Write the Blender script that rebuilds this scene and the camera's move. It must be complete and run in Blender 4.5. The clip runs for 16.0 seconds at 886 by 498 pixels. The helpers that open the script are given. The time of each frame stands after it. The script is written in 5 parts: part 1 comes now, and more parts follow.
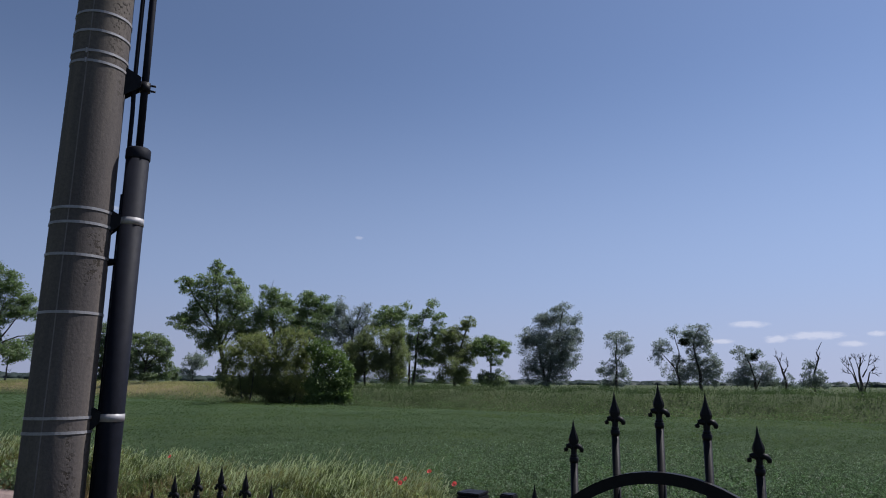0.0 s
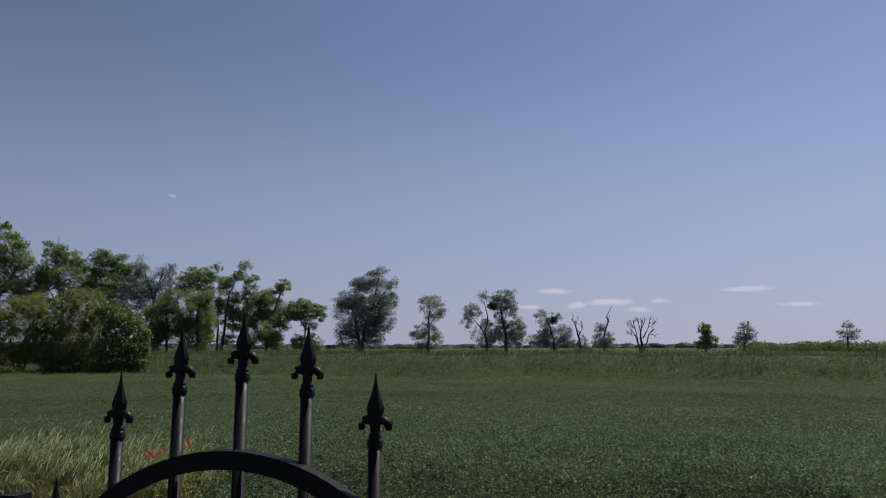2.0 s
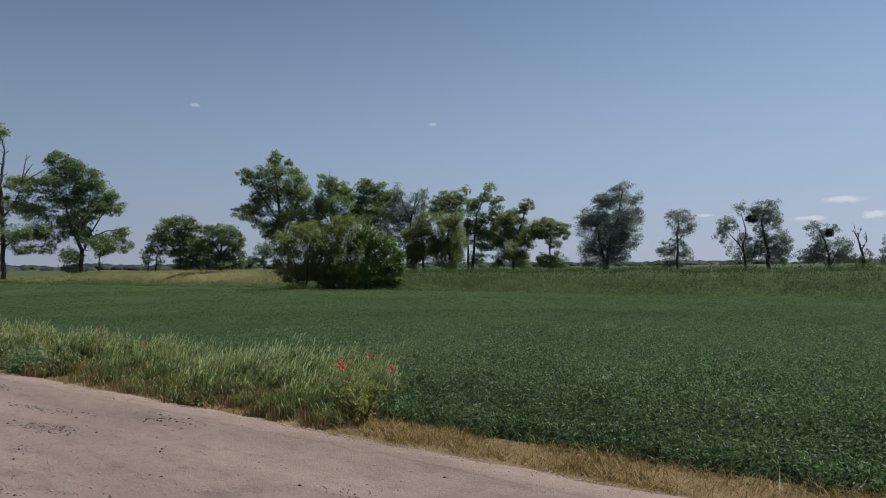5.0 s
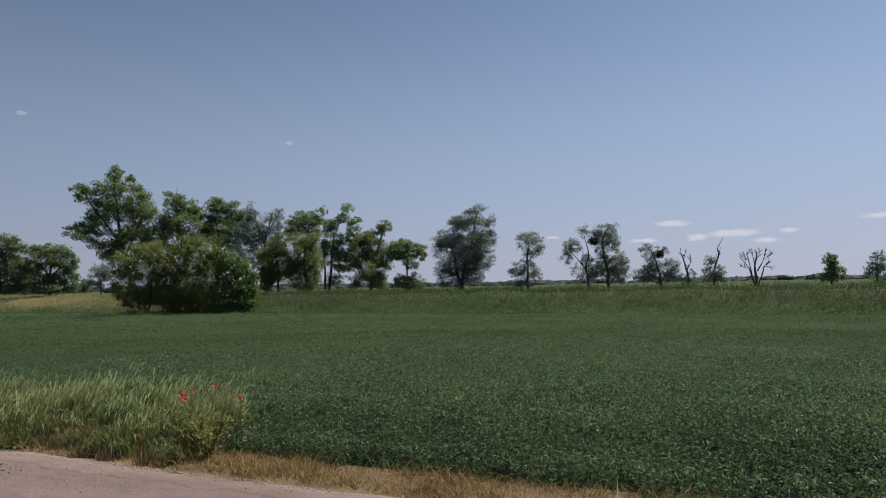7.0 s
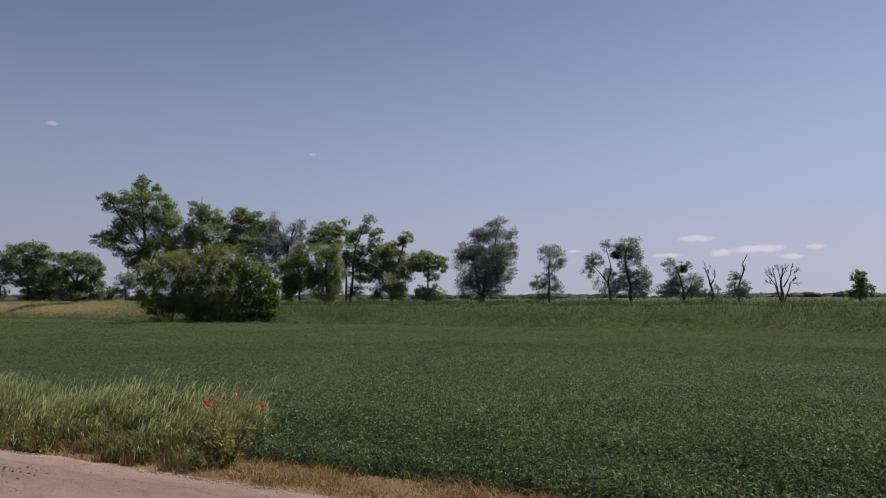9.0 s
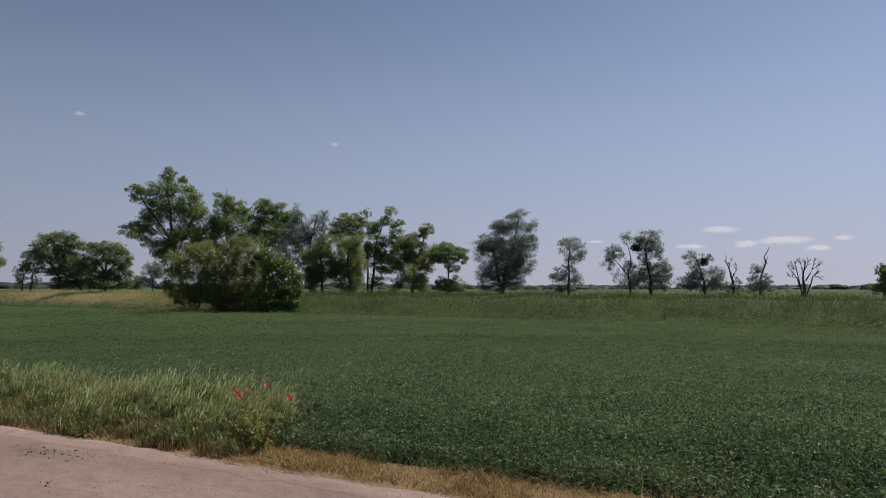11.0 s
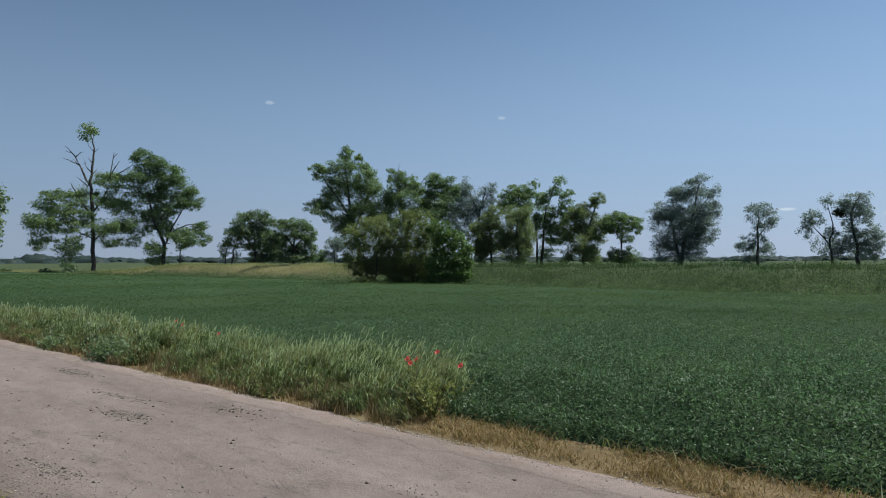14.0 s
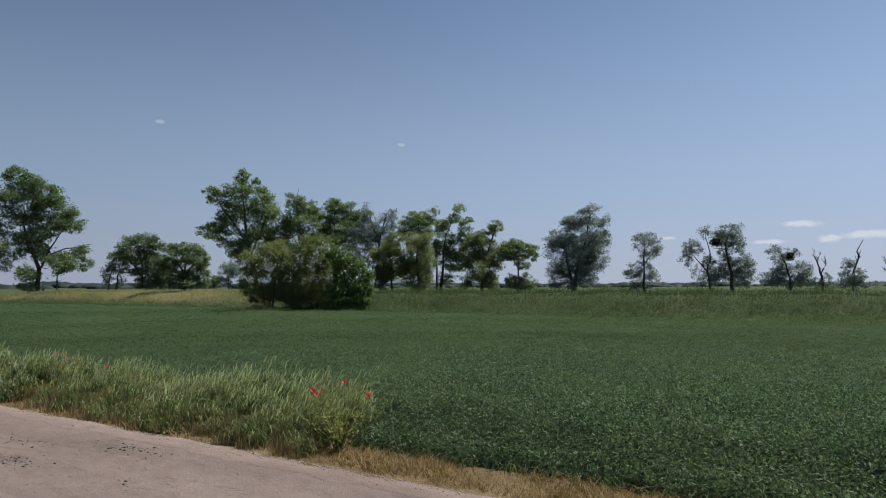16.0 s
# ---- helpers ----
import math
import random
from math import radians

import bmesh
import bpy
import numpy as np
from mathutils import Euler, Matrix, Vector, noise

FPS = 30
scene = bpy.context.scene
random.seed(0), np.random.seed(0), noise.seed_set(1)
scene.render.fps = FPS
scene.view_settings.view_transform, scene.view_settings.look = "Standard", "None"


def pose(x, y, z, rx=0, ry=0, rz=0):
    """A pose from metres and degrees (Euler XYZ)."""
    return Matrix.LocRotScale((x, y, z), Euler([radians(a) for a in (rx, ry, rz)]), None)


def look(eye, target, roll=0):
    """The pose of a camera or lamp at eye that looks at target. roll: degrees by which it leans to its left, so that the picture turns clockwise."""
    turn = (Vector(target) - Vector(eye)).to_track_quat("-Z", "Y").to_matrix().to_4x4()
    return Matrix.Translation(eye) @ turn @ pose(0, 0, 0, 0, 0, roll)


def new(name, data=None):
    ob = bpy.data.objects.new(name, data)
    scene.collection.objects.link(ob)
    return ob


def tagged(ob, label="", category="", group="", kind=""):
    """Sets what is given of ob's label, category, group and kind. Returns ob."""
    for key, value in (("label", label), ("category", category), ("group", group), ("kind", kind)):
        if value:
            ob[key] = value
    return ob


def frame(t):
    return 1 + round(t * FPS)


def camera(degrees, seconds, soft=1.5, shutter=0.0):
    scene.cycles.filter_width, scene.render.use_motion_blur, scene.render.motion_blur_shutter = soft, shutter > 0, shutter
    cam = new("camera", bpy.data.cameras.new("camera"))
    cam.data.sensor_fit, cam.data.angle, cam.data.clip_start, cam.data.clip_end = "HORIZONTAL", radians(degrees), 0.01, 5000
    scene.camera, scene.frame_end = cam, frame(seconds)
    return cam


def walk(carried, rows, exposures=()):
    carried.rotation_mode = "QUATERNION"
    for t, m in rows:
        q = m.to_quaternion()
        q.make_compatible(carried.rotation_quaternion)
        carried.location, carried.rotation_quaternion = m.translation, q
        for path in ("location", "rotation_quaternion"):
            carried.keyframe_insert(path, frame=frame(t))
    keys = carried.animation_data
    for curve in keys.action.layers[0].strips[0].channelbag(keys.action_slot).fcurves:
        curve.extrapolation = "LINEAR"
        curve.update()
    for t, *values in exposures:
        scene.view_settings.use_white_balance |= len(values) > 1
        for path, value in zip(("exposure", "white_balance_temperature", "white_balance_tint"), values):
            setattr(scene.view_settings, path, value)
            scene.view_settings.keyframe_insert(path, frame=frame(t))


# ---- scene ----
cam = camera(65.9, 16.0, soft=1.0)
PATH = [
    (0, (0.921, 0.724, 1.747), (-0.024, 2.445, 2.128), 0.7),
    (0.2, (0.904, 0.805, 1.747), (-0.045, 2.533, 2.081), 0.1),
    (0.3, (0.899, 0.842, 1.747), (-0.062, 2.566, 2.052), -0.25),
    (0.4, (0.895, 0.88, 1.746), (-0.06, 2.606, 2.053), -0.6),
    (0.5, (0.892, 0.917, 1.746), (-0.096, 2.627, 2.057), -0.9),
    (0.6, (0.902, 0.952, 1.745), (-0.133, 2.636, 2.047), -1.0),
    (0.7, (0.925, 0.995, 1.741), (-0.143, 2.662, 2.028), -0.49),
    (0.9, (0.976, 1.094, 1.733), (-0.075, 2.782, 1.954), 0.9),
    (1, (0.993, 1.138, 1.732), (-0.014, 2.856, 1.924), 1.1),
    (1.2, (1.016, 1.208, 1.728), (0.064, 2.962, 1.862), 0.98),
    (1.5, (1.029, 1.326, 1.712), (0.246, 3.161, 1.856), 0.7),
    (1.7, (1.056, 1.394, 1.701), (0.39, 3.263, 1.957), 1.9),
    (2, (1.12, 1.517, 1.694), (0.644, 3.439, 1.979), -0.0),
    (2.2, (1.19, 1.634, 1.692), (0.762, 3.569, 1.967), -0.02),
    (2.4, (1.335, 1.71, 1.695), (0.816, 3.635, 1.862), 0.3),
    (2.5, (1.419, 1.725, 1.7), (0.838, 3.631, 1.872), 0.7),
    (2.7, (1.456, 1.875, 1.712), (0.784, 3.751, 1.877), -0.13),
    (3, (1.513, 2.04, 1.677), (0.715, 3.864, 1.868), -0.34),
    (3.2, (1.522, 2.169, 1.68), (0.717, 3.994, 1.821), 1.09),
    (3.5, (1.572, 2.294, 1.693), (0.598, 4.04, 1.727), 0.48),
    (3.7, (1.674, 2.263, 1.703), (0.613, 3.957, 1.77), -0.04),
    (4, (1.813, 2.198, 1.714), (0.73, 3.879, 1.751), 1.24),
    (4.2, (1.845, 2.187, 1.718), (0.729, 3.846, 1.744), 0.77),
    (6.3, (1.958, 2.147, 1.728), (0.824, 3.791, 1.823), -1.52),
    (6.5, (1.958, 2.147, 1.732), (0.912, 3.848, 1.843), -1.32),
    (6.7, (1.956, 2.161, 1.737), (1.012, 3.921, 1.843), -1.15),
    (7, (1.927, 2.231, 1.741), (1.137, 4.065, 1.846), -0.93),
    (7.2, (1.869, 2.303, 1.727), (1.195, 4.183, 1.837), -0.54),
    (7.5, (1.799, 2.368, 1.702), (1.216, 4.279, 1.804), -0.62),
    (7.7, (1.8, 2.358, 1.706), (1.226, 4.271, 1.799), -1.05),
    (8, (1.805, 2.329, 1.713), (1.121, 4.203, 1.852), -0.73),
    (8.2, (1.812, 2.318, 1.712), (1.072, 4.172, 1.849), -0.94),
    (8.5, (1.831, 2.305, 1.71), (1.025, 4.13, 1.857), -0.5),
    (8.7, (1.851, 2.285, 1.712), (1.021, 4.099, 1.86), -0.36),
    (10.8, (2.125, 1.87, 1.825), (1.25, 3.665, 1.929), 0.11),
    (11, (2.129, 1.863, 1.827), (1.228, 3.645, 1.939), 0.2),
    (11.2, (2.118, 1.875, 1.823), (1.168, 3.63, 1.943), 0.22),
    (11.5, (2.044, 1.983, 1.794), (1.054, 3.717, 1.909), 0.37),
    (11.7, (1.947, 2.138, 1.754), (0.88, 3.829, 1.779), 0.18),
    (12, (1.796, 2.297, 1.714), (0.601, 3.892, 1.548), 0.02),
    (12.2, (1.736, 2.303, 1.718), (0.476, 3.846, 1.547), -0.38),
    (12.5, (1.709, 2.304, 1.729), (0.416, 3.821, 1.565), -0.31),
    (12.7, (1.717, 2.292, 1.733), (0.411, 3.799, 1.587), -0.18),
    (13, (1.732, 2.269, 1.735), (0.408, 3.766, 1.665), -0.43),
    (13.2, (1.715, 2.284, 1.732), (0.368, 3.761, 1.688), -0.42),
    (13.5, (1.684, 2.312, 1.728), (0.308, 3.764, 1.713), -0.21),
    (13.7, (1.713, 2.311, 1.729), (0.362, 3.786, 1.731), -0.25),
    (14, (1.8, 2.295, 1.73), (0.491, 3.807, 1.763), -0.12),
    (14.2, (1.835, 2.254, 1.73), (0.546, 3.783, 1.768), -0.01),
    (14.5, (1.856, 2.17, 1.733), (0.59, 3.717, 1.798), -0.04),
    (14.7, (1.864, 2.141, 1.739), (0.629, 3.712, 1.804), 0.59),
    (15, (1.872, 2.129, 1.746), (0.671, 3.727, 1.824), 0.68),
    (15.2, (1.874, 2.125, 1.746), (0.707, 3.747, 1.824), 0.54),
    (15.5, (1.875, 2.122, 1.747), (0.748, 3.772, 1.829), 0.06),
    (15.7, (1.845, 2.141, 1.749), (0.744, 3.808, 1.843), -0.04),
    (16, (1.731, 2.213, 1.755), (0.66, 3.899, 1.863), -0.1),
]
EXPOSURES = [(0.0, 0.28, 5950, 17), (0.3, 0.18, 5550, 20), (0.6, 0.28, 5750, 20), (0.9, 0.24, 6150, 18), (1.5, 0.24, 6730, 11), (2.0, 0.05, 6500, 19), (2.5, 0.04, 6380, 17), (3.0, 0.22, 7180, 17), (4.0, 0.26, 6580, 9), (6.4, 0.26, 6420, 7), (7.0, 0.24, 6620, 12), (7.5, 0.14, 7150, 18), (8.0, 0.20, 7100, 19), (8.5, 0.24, 7000, 22), (11.0, 0.23, 6900, 17), (11.5, 0.24, 6700, 14), (12.2, 0.28, 6200, 6), (12.5, 0.36, 6050, 2), (13.5, 0.38, 5950, 1), (14.0, 0.38, 5950, 1), (14.5, 0.34, 6050, 2), (15.0, 0.34, 6150, 4), (16.0, 0.32, 6400, 8)]
walk(cam, [(t, look(eye, target, roll)) for t, eye, target, roll in PATH], EXPOSURES)

# ---- light ----
SUN_YAW, SUN_EL = -40.0, 57.0
world = bpy.data.worlds.new("sky")
scene.world = world
world.use_nodes = True
wn = world.node_tree
sky = wn.nodes.new("ShaderNodeTexSky")
sky.sky_type = "NISHITA"
sky.sun_disc = False
sky.sun_elevation = radians(SUN_EL)
sky.sun_rotation = radians(-SUN_YAW)
sky.air_density, sky.dust_density, sky.ozone_density = 0.9, 0.35, 1.8
veil = wn.nodes.new("ShaderNodeMix")  # thin even summer haze over the blue
veil.data_type = "RGBA"
height = wn.nodes.new("ShaderNodeSeparateXYZ")
direction = wn.nodes.new("ShaderNodeTexCoord")
wn.links.new(direction.outputs["Generated"], height.inputs[0])
haze = wn.nodes.new("ShaderNodeMapRange")
haze.interpolation_type = "SMOOTHSTEP"
for slot, value in (("From Min", 0.0), ("From Max", 0.45), ("To Min", 0.92), ("To Max", 0.12)):
    haze.inputs[slot].default_value = value
wn.links.new(height.outputs["Z"], haze.inputs["Value"])
wn.links.new(haze.outputs[0], veil.inputs[0])
toward = wn.nodes.new("ShaderNodeVectorMath")  # haze scatters more light on the sun's side
toward.operation = "DOT_PRODUCT"
toward.inputs[1].default_value = (-math.sin(radians(SUN_YAW)), math.cos(radians(SUN_YAW)), 0)
wn.links.new(direction.outputs["Generated"], toward.inputs[0])
scatter = wn.nodes.new("ShaderNodeMapRange")
for slot, value in (("From Min", -0.7), ("From Max", 0.95), ("To Min", 0.66), ("To Max", 1.11)):
    scatter.inputs[slot].default_value = value
wn.links.new(toward.outputs["Value"], scatter.inputs["Value"])
tone = wn.nodes.new("ShaderNodeMix")  # the haze is dusty mauve close to the ground
tone.data_type = "RGBA"
tone.inputs[6].default_value, tone.inputs[7].default_value = (4.45, 4.97, 6.45, 1), (3.95, 4.92, 6.9, 1)
dust = wn.nodes.new("ShaderNodeMapRange")
dust.interpolation_type = "SMOOTHSTEP"
for slot, value in (("From Min", 0.0), ("From Max", 0.16), ("To Min", 0.0), ("To Max", 1.0)):
    dust.inputs[slot].default_value = value
wn.links.new(height.outputs["Z"], dust.inputs["Value"])
wn.links.new(dust.outputs[0], tone.inputs[0])
wn.links.new(tone.outputs[2], veil.inputs[7])
wn.links.new(sky.outputs[0], veil.inputs[6])
bright = wn.nodes.new("ShaderNodeVectorMath")
bright.operation = "SCALE"
wn.links.new(scatter.outputs[0], bright.inputs["Scale"])
wn.links.new(veil.outputs[2], bright.inputs[0])
wn.links.new(bright.outputs[0], wn.nodes["Background"].inputs[0])
wn.nodes["Background"].inputs[1].default_value = 0.073
sun_data = bpy.data.lights.new("sun", "SUN")
sun_data.energy, sun_data.angle, sun_data.color = 4.9, radians(0.6), (1.0, 0.955, 0.845)
sun_dir = Vector((-math.sin(radians(SUN_YAW)) * math.cos(radians(SUN_EL)), math.cos(radians(SUN_YAW)) * math.cos(radians(SUN_EL)), math.sin(radians(SUN_EL))))
sun = new("sun", sun_data)
sun.matrix_world = look(sun_dir * 60, (0, 0, 0))

# ---- materials ----


def nodes_of(name, rough=0.7, spec=0.3, metal=0.0):
    m = bpy.data.materials.new(name)
    m.use_nodes = True
    nt = m.node_tree
    b = nt.nodes["Principled BSDF"]
    b.inputs["Roughness"].default_value = rough
    b.inputs["Specular IOR Level"].default_value = spec
    b.inputs["Metallic"].default_value = metal
    return m, nt, b


def node(nt, kind, **values):
    n = nt.nodes.new(kind)
    for key, value in values.items():
        n.inputs[key.replace("_", " ")].default_value = value
    return n


def ramp(nt, source, stops):
    r = nt.nodes.new("ShaderNodeValToRGB")
    els = r.color_ramp.elements
    while len(els) < len(stops):
        els.new(0.5)
    for e, (p, c) in zip(els, stops):
        e.position, e.color = p, (*c, 1)
    nt.links.new(source, r.inputs[0])
    return r.outputs[0]


def grain(nt, scale, detail=5, rough=0.6, stretch=None):
    """Noise in world metres."""
    geo = nt.nodes.new("ShaderNodeNewGeometry")
    n = node(nt, "ShaderNodeTexNoise", Scale=scale, Detail=detail, Roughness=rough)
    if stretch:
        mp = nt.nodes.new("ShaderNodeMapping")
        mp.inputs["Scale"].default_value = stretch
        nt.links.new(geo.outputs["Position"], mp.inputs[0])
        nt.links.new(mp.outputs[0], n.inputs[0])
    else:
        nt.links.new(geo.outputs["Position"], n.inputs[0])
    return n.outputs[0]


def blend(nt, fac, a, b, mode="MIX"):
    m = nt.nodes.new("ShaderNodeMix")
    m.data_type, m.blend_type = "RGBA", mode
    for socket, value in ((m.inputs[0], fac), (m.inputs[6], a), (m.inputs[7], b)):
        if isinstance(value, (int, float)):
            socket.default_value = value
        elif isinstance(value, tuple):
            socket.default_value = (*value, 1)
        else:
            nt.links.new(value, socket)
    return m.outputs[2]


def bump(nt, b, height, strength, distance):
    n = nt.nodes.new("ShaderNodeBump")
    n.inputs["Strength"].default_value, n.inputs["Distance"].default_value = strength, distance
    nt.links.new(height, n.inputs["Height"])
    nt.links.new(n.outputs[0], b.inputs["Normal"])


def leafy(name, dark, light, through_light=0.3, rough=0.55, spec=0.25, patch=0.5, dry=None, tint=(1.08, 1.28, 0.76), pale=None, share=0.2):
    """Leaves and blades: colour differs from leaf to leaf and in soft patches; light shines through."""
    m, nt, b = nodes_of(name, rough, spec)
    geo = nt.nodes.new("ShaderNodeNewGeometry")
    info = nt.nodes.new("ShaderNodeObjectInfo")
    single = ramp(nt, geo.outputs["Random Per Island"], [(0.0, dark), (1.0, light)])
    wide = ramp(nt, grain(nt, patch, 3), [(0.3, dark), (0.7, light)])
    col = blend(nt, 0.45, single, wide)
    col = blend(nt, 0.35, col, ramp(nt, info.outputs["Random"], [(0.0, dark), (1.0, light)]))
    if dry:
        col = blend(nt, ramp(nt, grain(nt, patch * 0.7 + 0.03, 4), [(0.47, (0, 0, 0)), (0.64, (1, 1, 1))]), col, dry)
    if pale:  # glints of light, put into some leaves as a paler colour
        col = blend(nt, ramp(nt, geo.outputs["Random Per Island"], [(1 - share * 1.2, (0, 0, 0)), (1 - share * 0.6, (1, 1, 1))]), col, pale)
    nt.links.new(col, b.inputs["Base Color"])
    if through_light:
        t = nt.nodes.new("ShaderNodeBsdfTranslucent")
        nt.links.new(blend(nt, 1.0, col, tint, "MULTIPLY"), t.inputs[0])
        mix = nt.nodes.new("ShaderNodeMixShader")
        mix.inputs[0].default_value = through_light
        nt.links.new(b.outputs[0], mix.inputs[1])
        nt.links.new(t.outputs[0], mix.inputs[2])
        nt.links.new(mix.outputs[0], nt.nodes["Material Output"].inputs[0])
    return m


POPLAR = leafy("poplar_leaves", (0.080, 0.122, 0.074), (0.225, 0.272, 0.122), 0.50, spec=0.45, patch=0.3)
WILLOW = leafy("willow_leaves", (0.138, 0.166, 0.155), (0.278, 0.314, 0.282), 0.46, spec=0.5, patch=0.35, tint=(0.95, 1.08, 0.95))
BROAD = leafy("broad_leaves", (0.088, 0.124, 0.080), (0.21, 0.252, 0.134), 0.48, spec=0.45, patch=0.35)
OLIVE = leafy("olive_bush_leaves", (0.152, 0.166, 0.084), (0.265, 0.275, 0.132), 0.55, spec=0.12, patch=0.6)
DUSKY = leafy("dusky_olive_leaves", (0.115, 0.135, 0.078), (0.215, 0.235, 0.126), 0.52, spec=0.2, patch=0.6)
BUSH = leafy("bush_leaves", (0.050, 0.086, 0.032), (0.150, 0.205, 0.070), 0.42, spec=0.3, patch=0.6)
FAR = leafy("far_leaves", (0.033, 0.048, 0.046), (0.046, 0.061, 0.057), 0.25, spec=0.1, patch=0.02)
CROP_FAR = leafy("far_crop_leaves", (0.044, 0.061, 0.031), (0.072, 0.096, 0.047), 0.42, rough=0.8, spec=0.06, patch=0.3, tint=(0.95, 1.3, 0.78), dry=(0.082, 0.102, 0.044))
# pale in CROP and BLADE stands in for glints on leaves and blades
CROP = leafy("crop_leaves", (0.027, 0.042, 0.022), (0.084, 0.113, 0.058), 0.42, rough=0.5, spec=0.2, patch=0.45, tint=(0.95, 1.3, 0.78), pale=(0.182, 0.230, 0.158), dry=(0.088, 0.112, 0.056), share=0.36)
BLADE = leafy("grass_blades", (0.026, 0.044, 0.014), (0.130, 0.158, 0.056), 0.46, rough=0.45, spec=0.4, patch=2.2, dry=(0.19, 0.165, 0.075), pale=(0.28, 0.31, 0.18), share=0.16)
SEED = leafy("seed_heads", (0.19, 0.205, 0.138), (0.49, 0.50, 0.39), 0.40, rough=0.45, spec=0.4, patch=1.2)
STRAW = leafy("dry_stalks", (0.15, 0.095, 0.042), (0.36, 0.245, 0.11), 0.25, patch=1.5)
DRY_BANK = leafy("dry_bank_grass", (0.20, 0.20, 0.11), (0.27, 0.255, 0.15), 0.62, spec=0.0, patch=0.10, dry=(0.34, 0.295, 0.185))
BANK = leafy("bank_herbs", (0.042, 0.066, 0.034), (0.074, 0.103, 0.053), 0.40, spec=0.06, patch=0.5, dry=(0.078, 0.094, 0.054))
MISTLE = leafy("mistletoe_leaves", (0.018, 0.026, 0.014), (0.034, 0.045, 0.022), 0.1, spec=0.1)
YELLOW_STRAW = leafy("yellow_straw", (0.20, 0.155, 0.05), (0.43, 0.35, 0.125), 0.3, patch=1.8, dry=(0.15, 0.17, 0.05))
EDGE = leafy("field_edge_leaves", (0.07, 0.108, 0.05), (0.15, 0.19, 0.11), 0.42, spec=0.1, patch=0.4)
WITHER = leafy("withered_stalks", (0.11, 0.076, 0.042), (0.29, 0.21, 0.11), 0.25, patch=1.0)
YELLOWISH = leafy("yellowing_leaves", (0.16, 0.17, 0.05), (0.34, 0.32, 0.12), 0.4)
YELLOW = leafy("yellow_flowers", (0.34, 0.31, 0.08), (0.55, 0.52, 0.2), 0.3)
RED = leafy("poppy_petals", (0.74, 0.10, 0.085), (0.86, 0.18, 0.15), 0.45, rough=0.5, tint=(1.0, 0.9, 0.9))


def bark_material():
    m, nt, b = nodes_of("bark", 0.9, 0.15)
    g = grain(nt, 6.0, 6, 0.7, (1, 1, 0.2))
    nt.links.new(ramp(nt, g, [(0.25, (0.030, 0.026, 0.022)), (0.6, (0.07, 0.062, 0.054)), (0.85, (0.125, 0.115, 0.10))]), b.inputs["Base Color"])
    bump(nt, b, g, 0.8, 0.04)
    return m


def ground_material():
    m, nt, b = nodes_of("meadow_ground", 0.95, 0.1)
    wide = ramp(nt, grain(nt, 0.12, 5), [(0.3, (0.044, 0.064, 0.031)), (0.55, (0.062, 0.080, 0.040)), (0.75, (0.088, 0.096, 0.050))])
    fine = ramp(nt, grain(nt, 14.0, 4), [(0.3, (0.55, 0.55, 0.55)), (0.7, (1.25, 1.2, 1.1))])
    geo = nt.nodes.new("ShaderNodeNewGeometry")
    xyz = nt.nodes.new("ShaderNodeSeparateXYZ")
    nt.links.new(geo.outputs["Position"], xyz.inputs[0])
    masks = []
    for axis, start, end in (("X", -27.0, -37.0), ("X", -84.0, -66.0), ("Y", 32.6, 34.2), ("Y", 46.0, 41.0)):  # the western dyke is parched straw
        edge = nt.nodes.new("ShaderNodeMapRange")
        edge.interpolation_type = "SMOOTHSTEP"
        edge.inputs["From Min"].default_value, edge.inputs["From Max"].default_value = start, end
        nt.links.new(xyz.outputs[axis], edge.inputs["Value"])
        masks.append(edge.outputs[0])
    parched = masks[0]
    for mask in masks[1:]:
        both = nt.nodes.new("ShaderNodeMath")
        both.operation = "MULTIPLY"
        nt.links.new(parched, both.inputs[0])
        nt.links.new(mask, both.inputs[1])
        parched = both.outputs[0]
    straw = ramp(nt, grain(nt, 0.2, 4), [(0.35, (0.13, 0.125, 0.07)), (0.55, (0.19, 0.165, 0.095)), (0.7, (0.22, 0.165, 0.105))])
    wide = blend(nt, parched, wide, straw)
    nt.links.new(blend(nt, 1.0, wide, fine, "MULTIPLY"), b.inputs["Base Color"])
    bump(nt, b, grain(nt, 9.0, 6), 0.7, 0.05)
    return m


def soil_material():
    m, nt, b = nodes_of("crop_understorey", 0.95, 0.1)
    col = ramp(nt, grain(nt, 18.0, 5, 0.7), [(0.3, (0.029, 0.053, 0.028)), (0.55, (0.055, 0.087, 0.041)), (0.75, (0.075, 0.112, 0.055))])
    wide = ramp(nt, grain(nt, 0.35, 3), [(0.3, (0.8, 0.85, 0.8)), (0.7, (1.2, 1.15, 1.1))])
    nt.links.new(blend(nt, 1.0, col, wide, "MULTIPLY"), b.inputs["Base Color"])
    bump(nt, b, grain(nt, 16.0, 5, 0.7), 1.0, 0.12)
    return m


